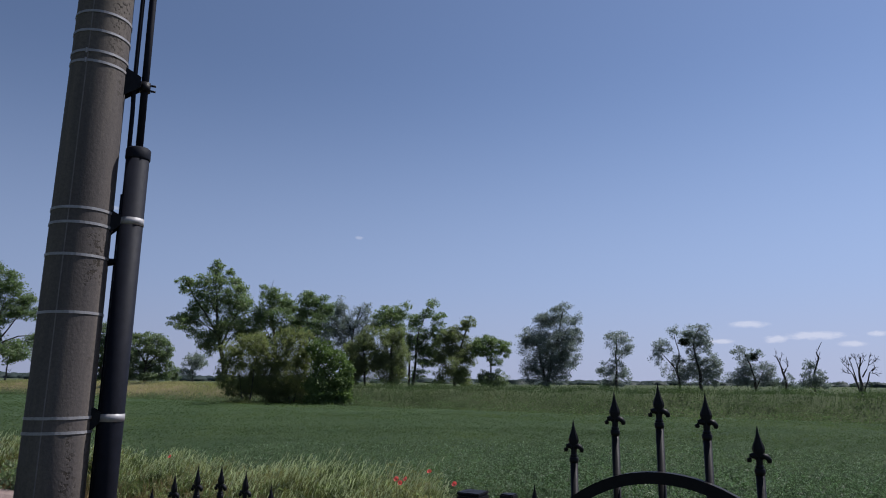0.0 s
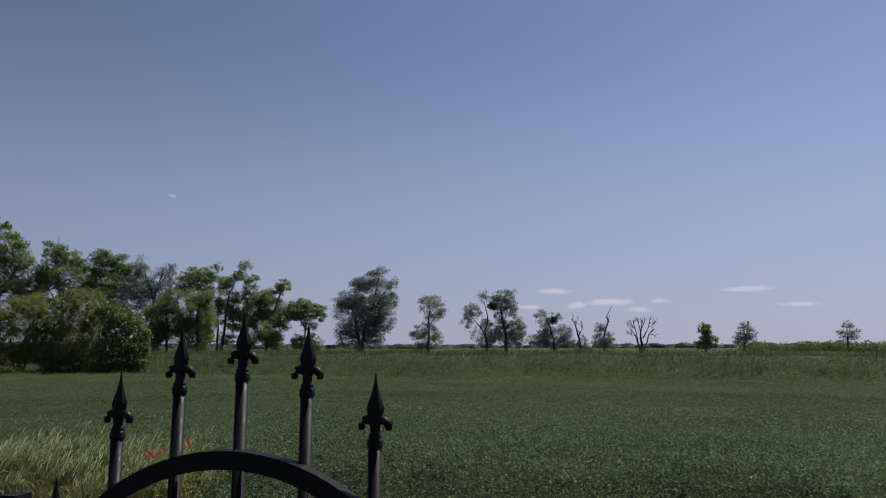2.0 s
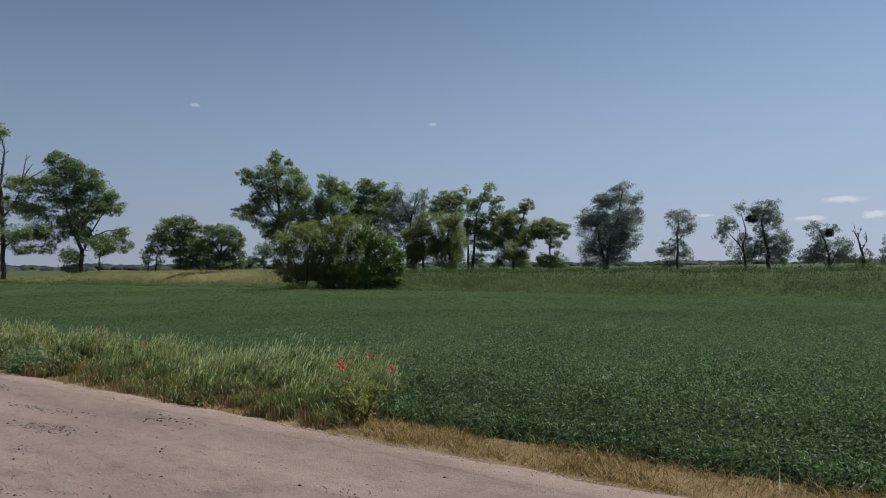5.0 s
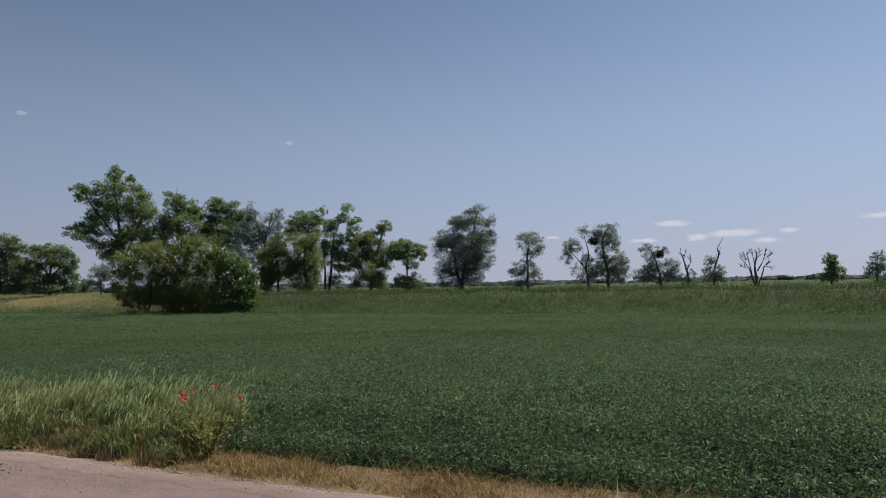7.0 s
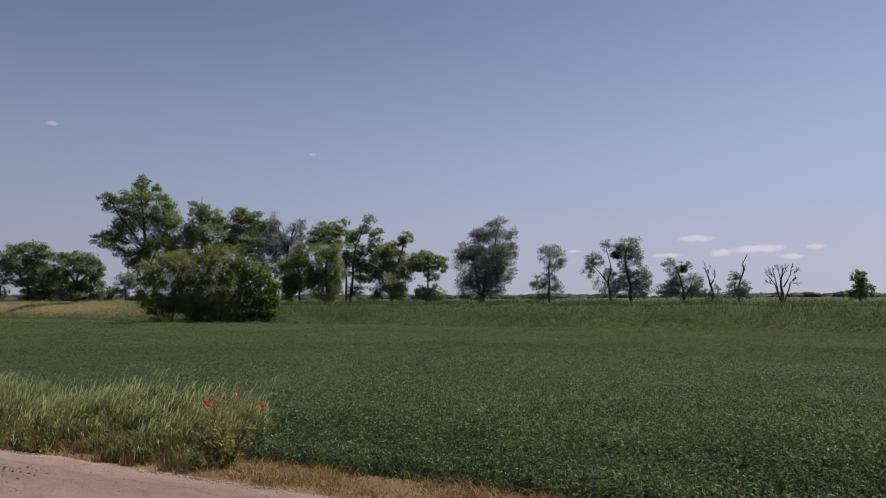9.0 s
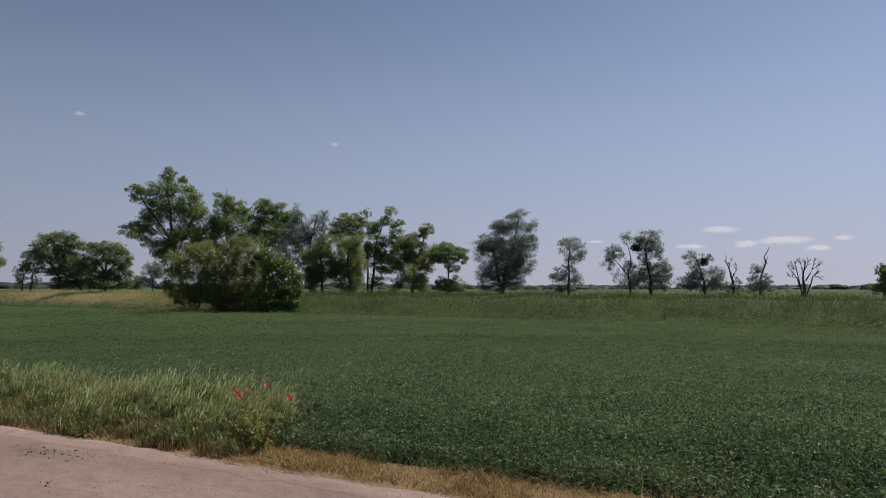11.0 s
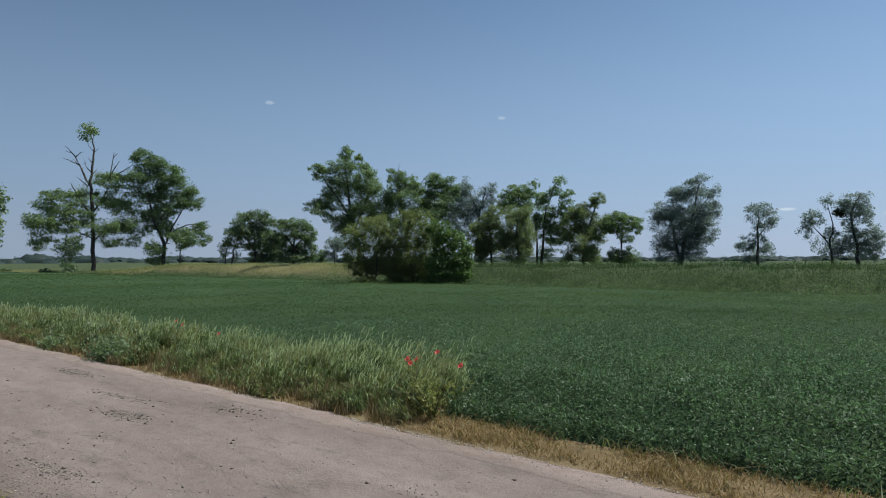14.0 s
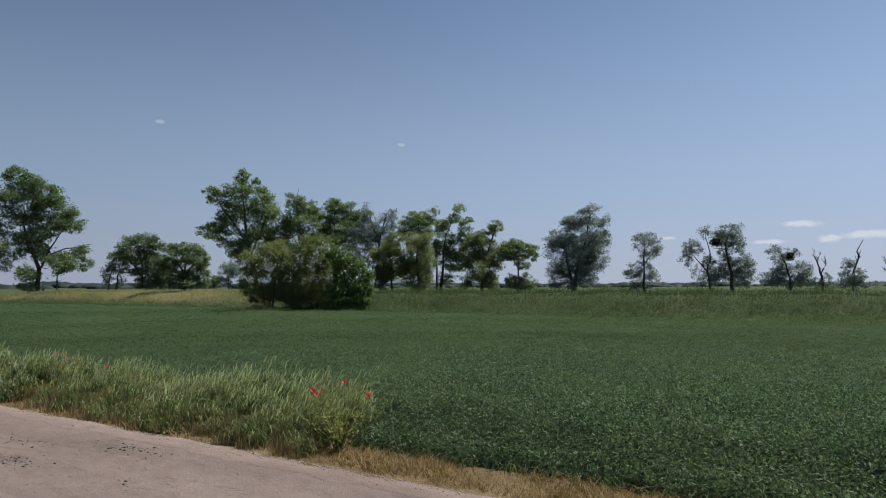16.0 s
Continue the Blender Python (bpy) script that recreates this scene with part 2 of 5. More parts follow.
def road_material():
    """Pale pinkish sand road: trodden tracks, gravel specks, damp dark spots."""
    m, nt, b = nodes_of("sandy_road", 0.95, 0.12)
    base = ramp(nt, grain(nt, 0.7, 6, 0.65, (0.35, 1.6, 1)), [(0.25, (0.150, 0.113, 0.101)), (0.5, (0.196, 0.150, 0.136)), (0.75, (0.242, 0.189, 0.173))])
    fine = ramp(nt, grain(nt, 60.0, 5, 0.75), [(0.28, (0.55, 0.53, 0.52)), (0.45, (0.95, 0.95, 0.95)), (0.75, (1.15, 1.15, 1.15))])
    col = blend(nt, 1.0, base, fine, "MULTIPLY")
    mottle = ramp(nt, grain(nt, 5.5, 6, 0.7, (0.7, 1.3, 1)), [(0.34, (0.88, 0.86, 0.85)), (0.5, (1, 1, 1)), (0.68, (1.09, 1.10, 1.10))])
    col = blend(nt, 1.0, col, mottle, "MULTIPLY")
    spots = ramp(nt, grain(nt, 2.6, 7, 0.75, (0.6, 1.4, 1)), [(0.55, (0, 0, 0)), (0.68, (0.75, 0.75, 0.75))])
    col = blend(nt, spots, col, (0.105, 0.088, 0.078))
    geo = nt.nodes.new("ShaderNodeNewGeometry")
    xyz = nt.nodes.new("ShaderNodeSeparateXYZ")
    nt.links.new(geo.outputs["Position"], xyz.inputs[0])
    rim = nt.nodes.new("ShaderNodeMath")
    rim.operation = "MULTIPLY_ADD"
    rim.inputs[1].default_value = 0.35
    nt.links.new(grain(nt, 1.8, 4), rim.inputs[0])
    nt.links.new(xyz.outputs["Y"], rim.inputs[2])
    loose = nt.nodes.new("ShaderNodeMapRange")
    loose.inputs["From Min"].default_value, loose.inputs["From Max"].default_value = 6.95, 7.2
    nt.links.new(rim.outputs[0], loose.inputs["Value"])
    col = blend(nt, loose.outputs[0], col, blend(nt, 1.0, col, (1.22, 1.2, 1.19), "MULTIPLY"))
    crack = ramp(nt, loose.outputs[0], [(0.08, (1, 1, 1)), (0.16, (0.84, 0.82, 0.82)), (0.22, (0.86, 0.84, 0.84)), (0.34, (1, 1, 1))])
    col = blend(nt, 1.0, col, crack, "MULTIPLY")
    nt.links.new(col, b.inputs["Base Color"])
    bump(nt, b, grain(nt, 28.0, 7, 0.75), 0.8, 0.02)
    return m


def concrete_material():
    """Old spun concrete: long rain streaks, warm stains and rough pitted patches."""
    m, nt, b = nodes_of("weathered_concrete", 0.85, 0.2)
    base = ramp(nt, grain(nt, 9.0, 6, 0.6, (1, 1, 0.07)), [(0.25, (0.058, 0.052, 0.053)), (0.5, (0.094, 0.082, 0.077)), (0.78, (0.155, 0.132, 0.108))])
    speck = ramp(nt, grain(nt, 70.0, 4, 0.7), [(0.3, (0.8, 0.8, 0.8)), (0.7, (1.15, 1.15, 1.12))])
    col = blend(nt, 1.0, base, speck, "MULTIPLY")
    holes = ramp(nt, grain(nt, 52.0, 3, 0.55), [(0.53, (0, 0, 0)), (0.59, (1, 1, 1))])
    geo = nt.nodes.new("ShaderNodeNewGeometry")
    side = nt.nodes.new("ShaderNodeVectorMath")  # the casting left a rough pitted strip down one side
    side.operation = "DOT_PRODUCT"
    side.inputs[1].default_value = (math.sin(radians(83)), math.cos(radians(83)), 0)
    nt.links.new(geo.outputs["Normal"], side.inputs[0])
    strip = ramp(nt, side.outputs["Value"], [(0.86, (0, 0, 0)), (0.97, (1, 1, 1))])
    where = ramp(nt, grain(nt, 4.5, 3, 0.5, (1, 1, 0.35)), [(0.40, (0, 0, 0)), (0.50, (1, 1, 1))])
    pit = blend(nt, 1.0, blend(nt, 1.0, holes, where, "MULTIPLY"), strip, "MULTIPLY")
    nt.links.new(blend(nt, pit, col, (0.032, 0.026, 0.020)), b.inputs["Base Color"])
    relief = nt.nodes.new("ShaderNodeMath")
    relief.operation = "SUBTRACT"
    nt.links.new(grain(nt, 80.0, 4, 0.6), relief.inputs[0])
    nt.links.new(pit, relief.inputs[1])
    bump(nt, b, relief.outputs[0], 0.35, 0.004)
    return m


def paint_material(name, colour, rough, metal=0.0, spec=0.5, speck=0.15):
    m, nt, b = nodes_of(name, rough, spec, metal)
    light = tuple(min(1, c * 1.5 + 0.002) for c in colour)
    nt.links.new(ramp(nt, grain(nt, 25.0, 6, 0.7), [(0.4, colour), (0.8, light)]), b.inputs["Base Color"])
    nt.links.new(ramp(nt, grain(nt, 40.0, 4), [(0.3, (rough - speck,) * 3), (0.7, (rough + speck,) * 3)]), b.inputs["Roughness"])
    bump(nt, b, grain(nt, 120.0, 3), 0.12, 0.002)
    return m


BARK, GROUND, SOIL, ROAD, CONCRETE = bark_material(), ground_material(), soil_material(), road_material(), concrete_material()
IRON = paint_material("black_painted_iron", (0.005, 0.005, 0.007), 0.5, 0.0, 0.15)
PLASTIC = paint_material("black_plastic_pipe", (0.006, 0.007, 0.012), 0.65, 0.0, 0.12, 0.04)
STEEL = paint_material("steel_band", (0.23, 0.225, 0.23), 0.55, 0.3)
STREAK = paint_material("pale_cement_streak", (0.13, 0.118, 0.115), 0.8, 0.0, 0.2)
PALE_STONE = paint_material("pale_road_stones", (0.29, 0.25, 0.22), 0.9, 0.0, 0.2, 0.05)
STONE = paint_material("road_stones", (0.19, 0.16, 0.14), 0.9, 0.0, 0.2, 0.05)
DARK_STONE = paint_material("dark_stones", (0.095, 0.078, 0.068), 0.9, 0.0, 0.2, 0.05)

# ---- helpers of this scene ----
rng = np.random.default_rng(7)


def quad_mesh(name, verts, faces, material):
    """A mesh from arrays of corners (n, 3) and faces (m, 3 or 4)."""
    me = bpy.data.meshes.new(name)
    verts, faces = np.asarray(verts, np.float32), np.asarray(faces, np.int32)
    k = faces.shape[1]
    me.vertices.add(len(verts))
    me.vertices.foreach_set("co", verts.ravel())
    me.loops.add(faces.size)
    me.loops.foreach_set("vertex_index", faces.ravel())
    me.polygons.add(len(faces))
    me.polygons.foreach_set("loop_start", np.arange(len(faces), dtype=np.int32) * k)
    me.update(calc_edges=True)
    me.materials.append(material)
    return me


def part(name, data, material, parent, label="", m=None):
    """Links a bmesh (or a finished mesh) as one mesh object under a thing or a part."""
    if isinstance(data, bmesh.types.BMesh):
        me = bpy.data.meshes.new(name)
        data.to_mesh(me)
        data.free()
        me.materials.append(material)
    else:
        me = data
    ob = new(name, me)
    ob.parent = parent
    if m is not None:
        ob.matrix_basis = m
    return tagged(ob, label)


def smooth(me):
    me.polygons.foreach_set("use_smooth", np.ones(len(me.polygons), bool))
    return me


def tube(points, radii, sides=8, cap=True):
    """Corners and faces (as quads) of a tapered tube along points."""
    pts = [Vector(p) for p in points]
    verts, faces = [], []
    for i, p in enumerate(pts):
        d = (pts[min(i + 1, len(pts) - 1)] - pts[max(i - 1, 0)]).normalized()
        a = d.orthogonal().normalized() if abs(d.z) < 0.9 else Vector((1, 0, 0)).cross(d).normalized()
        b = d.cross(a)
        for k in range(sides):
            t = 2 * math.pi * k / sides
            verts.append(p + (a * math.cos(t) + b * math.sin(t)) * radii[i])
    for i in range(len(pts) - 1):
        for k in range(sides):
            k2 = (k + 1) % sides
            faces.append((i * sides + k, i * sides + k2, (i + 1) * sides + k2, (i + 1) * sides + k))
    return verts, faces


def tube_bm(points, radii, sides=12, bm=None):
    bm = bm or bmesh.new()
    verts, faces = tube(points, radii, sides)
    vs = [bm.verts.new(v) for v in verts]
    for f in faces:
        bm.faces.new([vs[i] for i in f]).smooth = True
    bm.faces.new(vs[:sides][::-1])
    bm.faces.new(vs[-sides:])
    bmesh.ops.recalc_face_normals(bm, faces=bm.faces[:])
    return bm


def box_bm(x0, x1, y0, y1, z0, z1, bevel=0.0, bm=None):
    bm = bm or bmesh.new()
    made = bmesh.ops.create_cube(bm, size=1.0)["verts"]
    for v in made:
        v.co = Vector(((x0 + x1) / 2 + v.co.x * (x1 - x0), (y0 + y1) / 2 + v.co.y * (y1 - y0), (z0 + z1) / 2 + v.co.z * (z1 - z0)))
    if bevel:
        edges = list({e for v in made for e in v.link_edges})
        bmesh.ops.bevel(bm, geom=edges, offset=bevel, segments=2, affect="EDGES")
    return bm


def unit(n):
    v = rng.normal(size=(n, 3))
    return v / np.linalg.norm(v, axis=1, keepdims=True)


def leaf_quads(centres, size, normal_bias=(0, 0, 0.6), outward=None, slim=0.55):
    """Folded diamond leaves at the centres: corners and faces."""
    n = len(centres)
    nor = unit(n) + np.asarray(normal_bias)
    if outward is not None:
        nor += outward
    nor /= np.linalg.norm(nor, axis=1, keepdims=True)
    axis = np.cross(nor, unit(n))
    axis /= np.linalg.norm(axis, axis=1, keepdims=True) + 1e-9
    side = np.cross(nor, axis)
    s = (np.broadcast_to(size, n) * rng.uniform(0.6, 1.4, n))[:, None]
    fold = nor * s * 0.14
    v = np.stack([centres - axis * s * 0.5, centres + side * s * slim * 0.5 + fold, centres + axis * s * 0.5, centres - side * s * slim * 0.5 + fold], 1)
    return v.reshape(-1, 3), np.arange(4 * n).reshape(n, 4)


def blade_quads(feet, height, width, lean, curl=0.6):
    """Grass blades, two quads each, that stand at the feet and bend by lean (n, 2)."""
    n = len(feet)
    a = rng.uniform(0, 2 * math.pi, n)
    w = np.stack([np.cos(a), np.sin(a), np.zeros(n)], 1) * (np.broadcast_to(width, n) * rng.uniform(0.7, 1.3, n))[:, None] / 2
    h = np.broadcast_to(height, n)
    l3 = np.concatenate([lean, np.zeros((n, 1))], 1) * h[:, None]
    up = np.array([0, 0, 1.0])
    mid = feet + l3 * 0.3 + up * (h * 0.6)[:, None]
    tip = feet + l3 + up * (h * (1 - 0.12 * np.linalg.norm(lean, axis=1)))[:, None]
    v = np.stack([feet - w, feet + w, mid - w * 0.8, mid + w * 0.8, tip - w * 0.15, tip + w * 0.15], 1).reshape(-1, 3)
    b = np.arange(n)[:, None] * 6
    f = np.concatenate([b + [0, 1, 3, 2], b + [2, 3, 5, 4]], 0)
    return v, f, tip


def joined(*pieces):
    vs, fs, base = [], [], 0
    for v, f in pieces:
        vs.append(np.asarray(v, float).reshape(-1, 3))
        fs.append(np.asarray(f) + base)
        base += len(vs[-1])
    return np.concatenate(vs), np.concatenate(fs)


def wave(x, y, scale, seed=0):
    """Smooth cheap noise in the plan, about -1 to 1."""
    r = np.random.default_rng(100 + seed)
    out = 0
    for k in range(7):
        a, p, f = r.uniform(0, 6.28), r.uniform(0, 6.28), r.uniform(0.5, 2.2) / scale
        out = out + np.sin((np.cos(a) * x + np.sin(a) * y) * f * 2 + p)
    return out / 4


ROAD_NEAR, ROAD_FAR, CROP_NEAR, TOE, CREST = 3.85, 7.25, 7.95, 31.0, 35.5


def terrain(x, y):
    """Height of the land: level by the road, a low dyke behind the field."""
    x, y = np.asarray(x, float), np.asarray(y, float)
    k = np.clip((y - TOE - 0.5 * wave(x, 0 * x, 9, 3)) / (CREST - TOE), 0, 1)
    top = np.clip(1.28 + (x + 60) * 0.05, 0.25, 1.28)
    rough = 0.08 * wave(x, y, 2.5, 1) * np.clip((y - TOE) / 3, 0, 1)
    return 0.02 + k * k * (3 - 2 * k) * top + rough * (y < 200)


def spread(lo, hi, near, growth, first):
    """Grid lines from lo to hi, dense round near, growing wider away from it."""
    up, step, p = [near], first, near
    while p < hi:
        p += step
        step *= growth
        up.append(min(p, hi))
    down, step, p = [], first, near
    while p > lo:
        p -= step
        step *= growth
        down.append(max(p, lo))
    return np.array(down[::-1] + up)


def grid_mesh(name, xs, ys, height, material):
    gx, gy = np.meshgrid(xs, ys)
    v = np.stack([gx, gy, height(gx, gy)], -1).reshape(-1, 3)
    i = np.arange(len(xs) * len(ys)).reshape(len(ys), len(xs))
    f = np.stack([i[:-1, :-1], i[:-1, 1:], i[1:, 1:], i[1:, :-1]], -1).reshape(-1, 4)
    return smooth(quad_mesh(name, v, f, material))


# ---- ground, road, dyke ----
ground = new("ground", grid_mesh("ground", spread(-3000, 3000, -10, 1.06, 0.6), spread(-600, 4500, 33, 1.06, 0.4), terrain, GROUND))
tagged(ground, "grassy ground with a low dyke behind the field", "ground", kind="structure")


def road_height(x, y):
    s = (y - ROAD_NEAR) / (ROAD_FAR - ROAD_NEAR)
    ruts = np.exp(-((s - 0.3) / 0.1) ** 2) + np.exp(-((s - 0.72) / 0.1) ** 2)
    edge = np.clip(np.minimum(s, 1 - s) / 0.05, 0, 1)
    return 0.008 + edge * (0.034 - 0.018 * ruts + 0.006 * wave(x, y, 0.8, 5))


def road_mesh():
    xs, ss = np.arange(-150, 60.1, 0.25), np.linspace(0, 1, 40)
    gx, gs = np.meshgrid(xs, ss)
    near = ROAD_NEAR + 0.10 * wave(gx, 0 * gx, 1.3, 8)
    far = ROAD_FAR + 0.07 * wave(gx, 0 * gx, 1.1, 9) + 0.06 * wave(gx, 0 * gx, 0.3, 10)
    gy = near + (far - near) * gs
    z = road_height(gx, ROAD_NEAR + (ROAD_FAR - ROAD_NEAR) * gs) + terrain(gx, gy) - 0.002
    v = np.stack([gx, gy, z], -1).reshape(-1, 3)
    i = np.arange(gx.size).reshape(gx.shape)
    f = np.stack([i[:-1, :-1], i[:-1, 1:], i[1:, 1:], i[1:, :-1]], -1).reshape(-1, 4)
    return smooth(quad_mesh("road", v, f, ROAD))


road = tagged(new("road", road_mesh()), "pale pinkish unpaved sand road with wheel tracks", "road", kind="structure")


PATCHES = ((-8.98, 6.47, 0.07), (-9.4, 6.5, 0.04), (-6.85, 6.11, 0.06), (-5.68, 5.64, 0.08), (-4.2, 4.4, 0.07), (-3.1, 4.15, 0.05), (-2.6, 4.5, 0.04), (-5.0, 6.6, 0.02), (-12.5, 5.4, 0.03), (-1.2, 5.9, 0.03))


def stones(name, n, size, material, label, rim=False, gather=1.0):
    """Small angular stones lying on the road."""
    base = np.array([(1, 0, 0), (-1, 0, 0), (0, 1, 0), (0, -1, 0), (0, 0, 0.7), (0, 0, -0.5)], float)
    tri = np.array([(0, 2, 4), (2, 1, 4), (1, 3, 4), (3, 0, 4), (2, 0, 5), (1, 2, 5), (3, 1, 5), (0, 3, 5)])
    x = rng.triangular(-12, -4, 4, n)
    y = np.where(rng.random(n) < 0.2, rng.uniform(ROAD_NEAR, ROAD_FAR, n), ROAD_NEAR + rng.exponential(0.42, n).clip(0, 3))
    for cx, cy, share in PATCHES:  # worn hollows where loose stones gather
        near = rng.random(n) < share * gather
        x = np.where(near, cx + rng.normal(0, 0.28, n) + 0.15 * wave(y, x, 0.2, 3), x)
        y = np.where(near, cy + rng.normal(0, 0.07, n) + 0.25 * (x - cx) * 0.4, y)
    if rim:  # rubble along the ragged far edge
        x = rng.triangular(-18, -4, 3, n)
        y = ROAD_FAR - 0.03 + 0.07 * wave(x, 0 * x, 1.1, 9) + rng.normal(0, 0.1, n)
    y = y.clip(ROAD_NEAR - 0.05, ROAD_FAR + 0.25)
    z = terrain(x, y) + road_height(x, y)
    v = base[None] * (size * rng.uniform(0.4, 1.6, (n, 1, 1)) * rng.uniform(0.6, 1.2, (n, 6, 1)))
    a = rng.uniform(0, 6.28, n)
    ca, sa = np.cos(a)[:, None], np.sin(a)[:, None]
    v = np.stack([v[..., 0] * ca - v[..., 1] * sa, v[..., 0] * sa + v[..., 1] * ca, v[..., 2]], -1) + np.stack([x, y, z], 1)[:, None]
    f = (np.arange(n)[:, None, None] * 6 + tri[None]).reshape(-1, 3)
    tagged(new(name, quad_mesh(name, v.reshape(-1, 3), f, material)), label, "stones", kind="stuff")


stones("gravel", 4200, 0.0072, STONE, "small pale stones scattered over the sand road")
stones("dark_gravel", 1500, 0.006, DARK_STONE, "small dark stones gathered along the near road edge")
stones("pale_gravel", 380, 0.0075, PALE_STONE, "small whitish stones scattered over the sand road")
stones("dirt_clods", 420, 0.014, DARK_STONE, "dark clods of dirt lying in worn hollows of the sand road", gather=1.5)

stones("road_rubble", 3600, 0.0075, PALE_STONE, "pale crumbs of sand and stone along the road edge", True)


def litter_material():
    m, nt, b = nodes_of("dry_litter", 0.95, 0.1)
    wide = ramp(nt, grain(nt, 1.4, 5), [(0.3, (0.105, 0.072, 0.040)), (0.55, (0.17, 0.120, 0.067)), (0.75, (0.225, 0.172, 0.102))])
    fine = ramp(nt, grain(nt, 45.0, 4), [(0.3, (0.6, 0.6, 0.6)), (0.7, (1.2, 1.2, 1.2))])
    nt.links.new(blend(nt, 1.0, wide, fine, "MULTIPLY"), b.inputs["Base Color"])
    bump(nt, b, grain(nt, 40.0, 6), 0.8, 0.02)
    return m


def litter_height(x, y):
    s = np.clip(np.minimum(y - ROAD_FAR + 0.15, CROP_NEAR + 0.35 - y) / 0.12, 0, 1)
    return terrain(x, y) - 0.004 + s * (0.016 + 0.006 * wave(x, y, 0.35, 18))


verge = new("verge", grid_mesh("verge", np.arange(-60, 20.1, 0.16), np.linspace(ROAD_FAR - 0.15, CROP_NEAR + 0.35, 16), litter_height, litter_material()))
tagged(verge, "strip of dry straw-coloured litter along the road", "verge", kind="structure")


def near_litter_height(x, y):
    ragged = ROAD_NEAR + 0.05 + 0.09 * wave(x, 0 * x, 0.6, 27) + 0.05 * wave(x, 0 * x, 0.2, 28)
    s = np.clip((ragged - y) / 0.1, 0, 1) * np.clip((y - 2.55) / 0.2, 0, 1)
    return terrain(x, y) - 0.02 + s * (0.040 + 0.012 * wave(x, y, 0.3, 29))


near_verge = new("near_verge", grid_mesh("near_verge", np.arange(-14, 8.1, 0.08), np.linspace(2.5, ROAD_NEAR + 0.28, 34), near_litter_height, litter_material()))
tagged(near_verge, "strip of dry yellow litter between fence and road", "verge", kind="structure")

# ---- crop field ----


def crop_height(x, y):
    edge = np.where(x > -3.2, CROP_NEAR, CROP_NEAR + 0.75)
    return 0.40 * np.clip((y - edge) / 0.75, 0, 1) ** 0.7 * np.clip((TOE + 0.4 - y) / 0.3, 0, 1) + 0.035 * wave(x, y, 0.5, 12) + 0.03 * wave(x, y, 2.4, 13)


crop = new("crop_field", grid_mesh("crop_field", spread(-170, 80, -1, 1.02, 0.14), spread(CROP_NEAR, TOE + 0.4, CROP_NEAR, 1.012, 0.09), lambda x, y: terrain(x, y) + crop_height(x, y) - 0.02, SOIL))
tagged(crop, "dense field of knee-high blue-green leafy crop", "crop field", kind="stuff")


def crop_leaves(name, bands, material):
    pieces = []
    for r0, r1, per_m2 in bands:
        n = int(math.radians(112) * (r1 * r1 - r0 * r0) / 2 * per_m2)
        r, a = np.sqrt(rng.uniform(r0 * r0, r1 * r1, n)), np.radians(rng.uniform(-28, 84, n))
        x, y = 1.8 - r * np.sin(a), 2.2 + r * np.cos(a)
        edge = np.where(x > -3.2, CROP_NEAR, CROP_NEAR + 0.75) + 0.10 * wave(x, 0 * x, 0.4, 14) + 0.07 * wave(x, 0 * x, 0.13, 16)
        keep = (y > edge) & (y < TOE + 0.3 + 0.3 * wave(x, 0 * x, 1.5, 15))
        x, y, r = x[keep], y[keep], r[keep]
        front = np.clip((y - edge[keep]) / 0.8, 0.0, 1)
        h = crop_height(x, y)
        z = terrain(x, y) + np.where(rng.random(len(x)) < 0.7 * front + 0.1, h + rng.normal(0.03, 0.035, len(x)), rng.uniform(0.05, 1, len(x)) * np.maximum(h, 0.30 * rng.uniform(0.2, 1, len(x))))
        pieces.append(leaf_quads(np.stack([x, y, z], 1), np.maximum(0.033, 0.0027 * r), (0, -0.15, -0.35 + r0 / 9), slim=0.34))
    part("crop_leaves", quad_mesh(name, *joined(*pieces), material), material, crop)


def crop_stems():
    """Upright leaves of the plants that stand along the near edge of the field."""
    n = 15000
    x = rng.uniform(-3.2, 8.0, n)
    y = CROP_NEAR + 0.10 * wave(x, 0 * x, 0.4, 14) + 0.07 * wave(x, 0 * x, 0.13, 16) + rng.exponential(0.7, n)
    z = terrain(x, y) + np.maximum(crop_height(x, y), 0.22) * rng.uniform(0.3, 1.15, n)
    part("edge_leaves", quad_mesh("edge_leaves", *leaf_quads(np.stack([x, y, z], 1), 0.046, (0, -0.7, 0.1), slim=0.3), CROP), CROP, crop)


crop_stems()
crop_leaves("near_crop_leaves", ((5.5, 8, 4500), (8, 10.5, 2500), (10.5, 12.5, 1100), (12.5, 14.5, 520)), CROP)
crop_leaves("far_crop_leaves", ((11.5, 14.5, 240), (14.5, 20, 290), (20, 28, 125), (28, 42, 48), (42, 80, 12)), CROP_FAR)

# ---- verge grasses ----


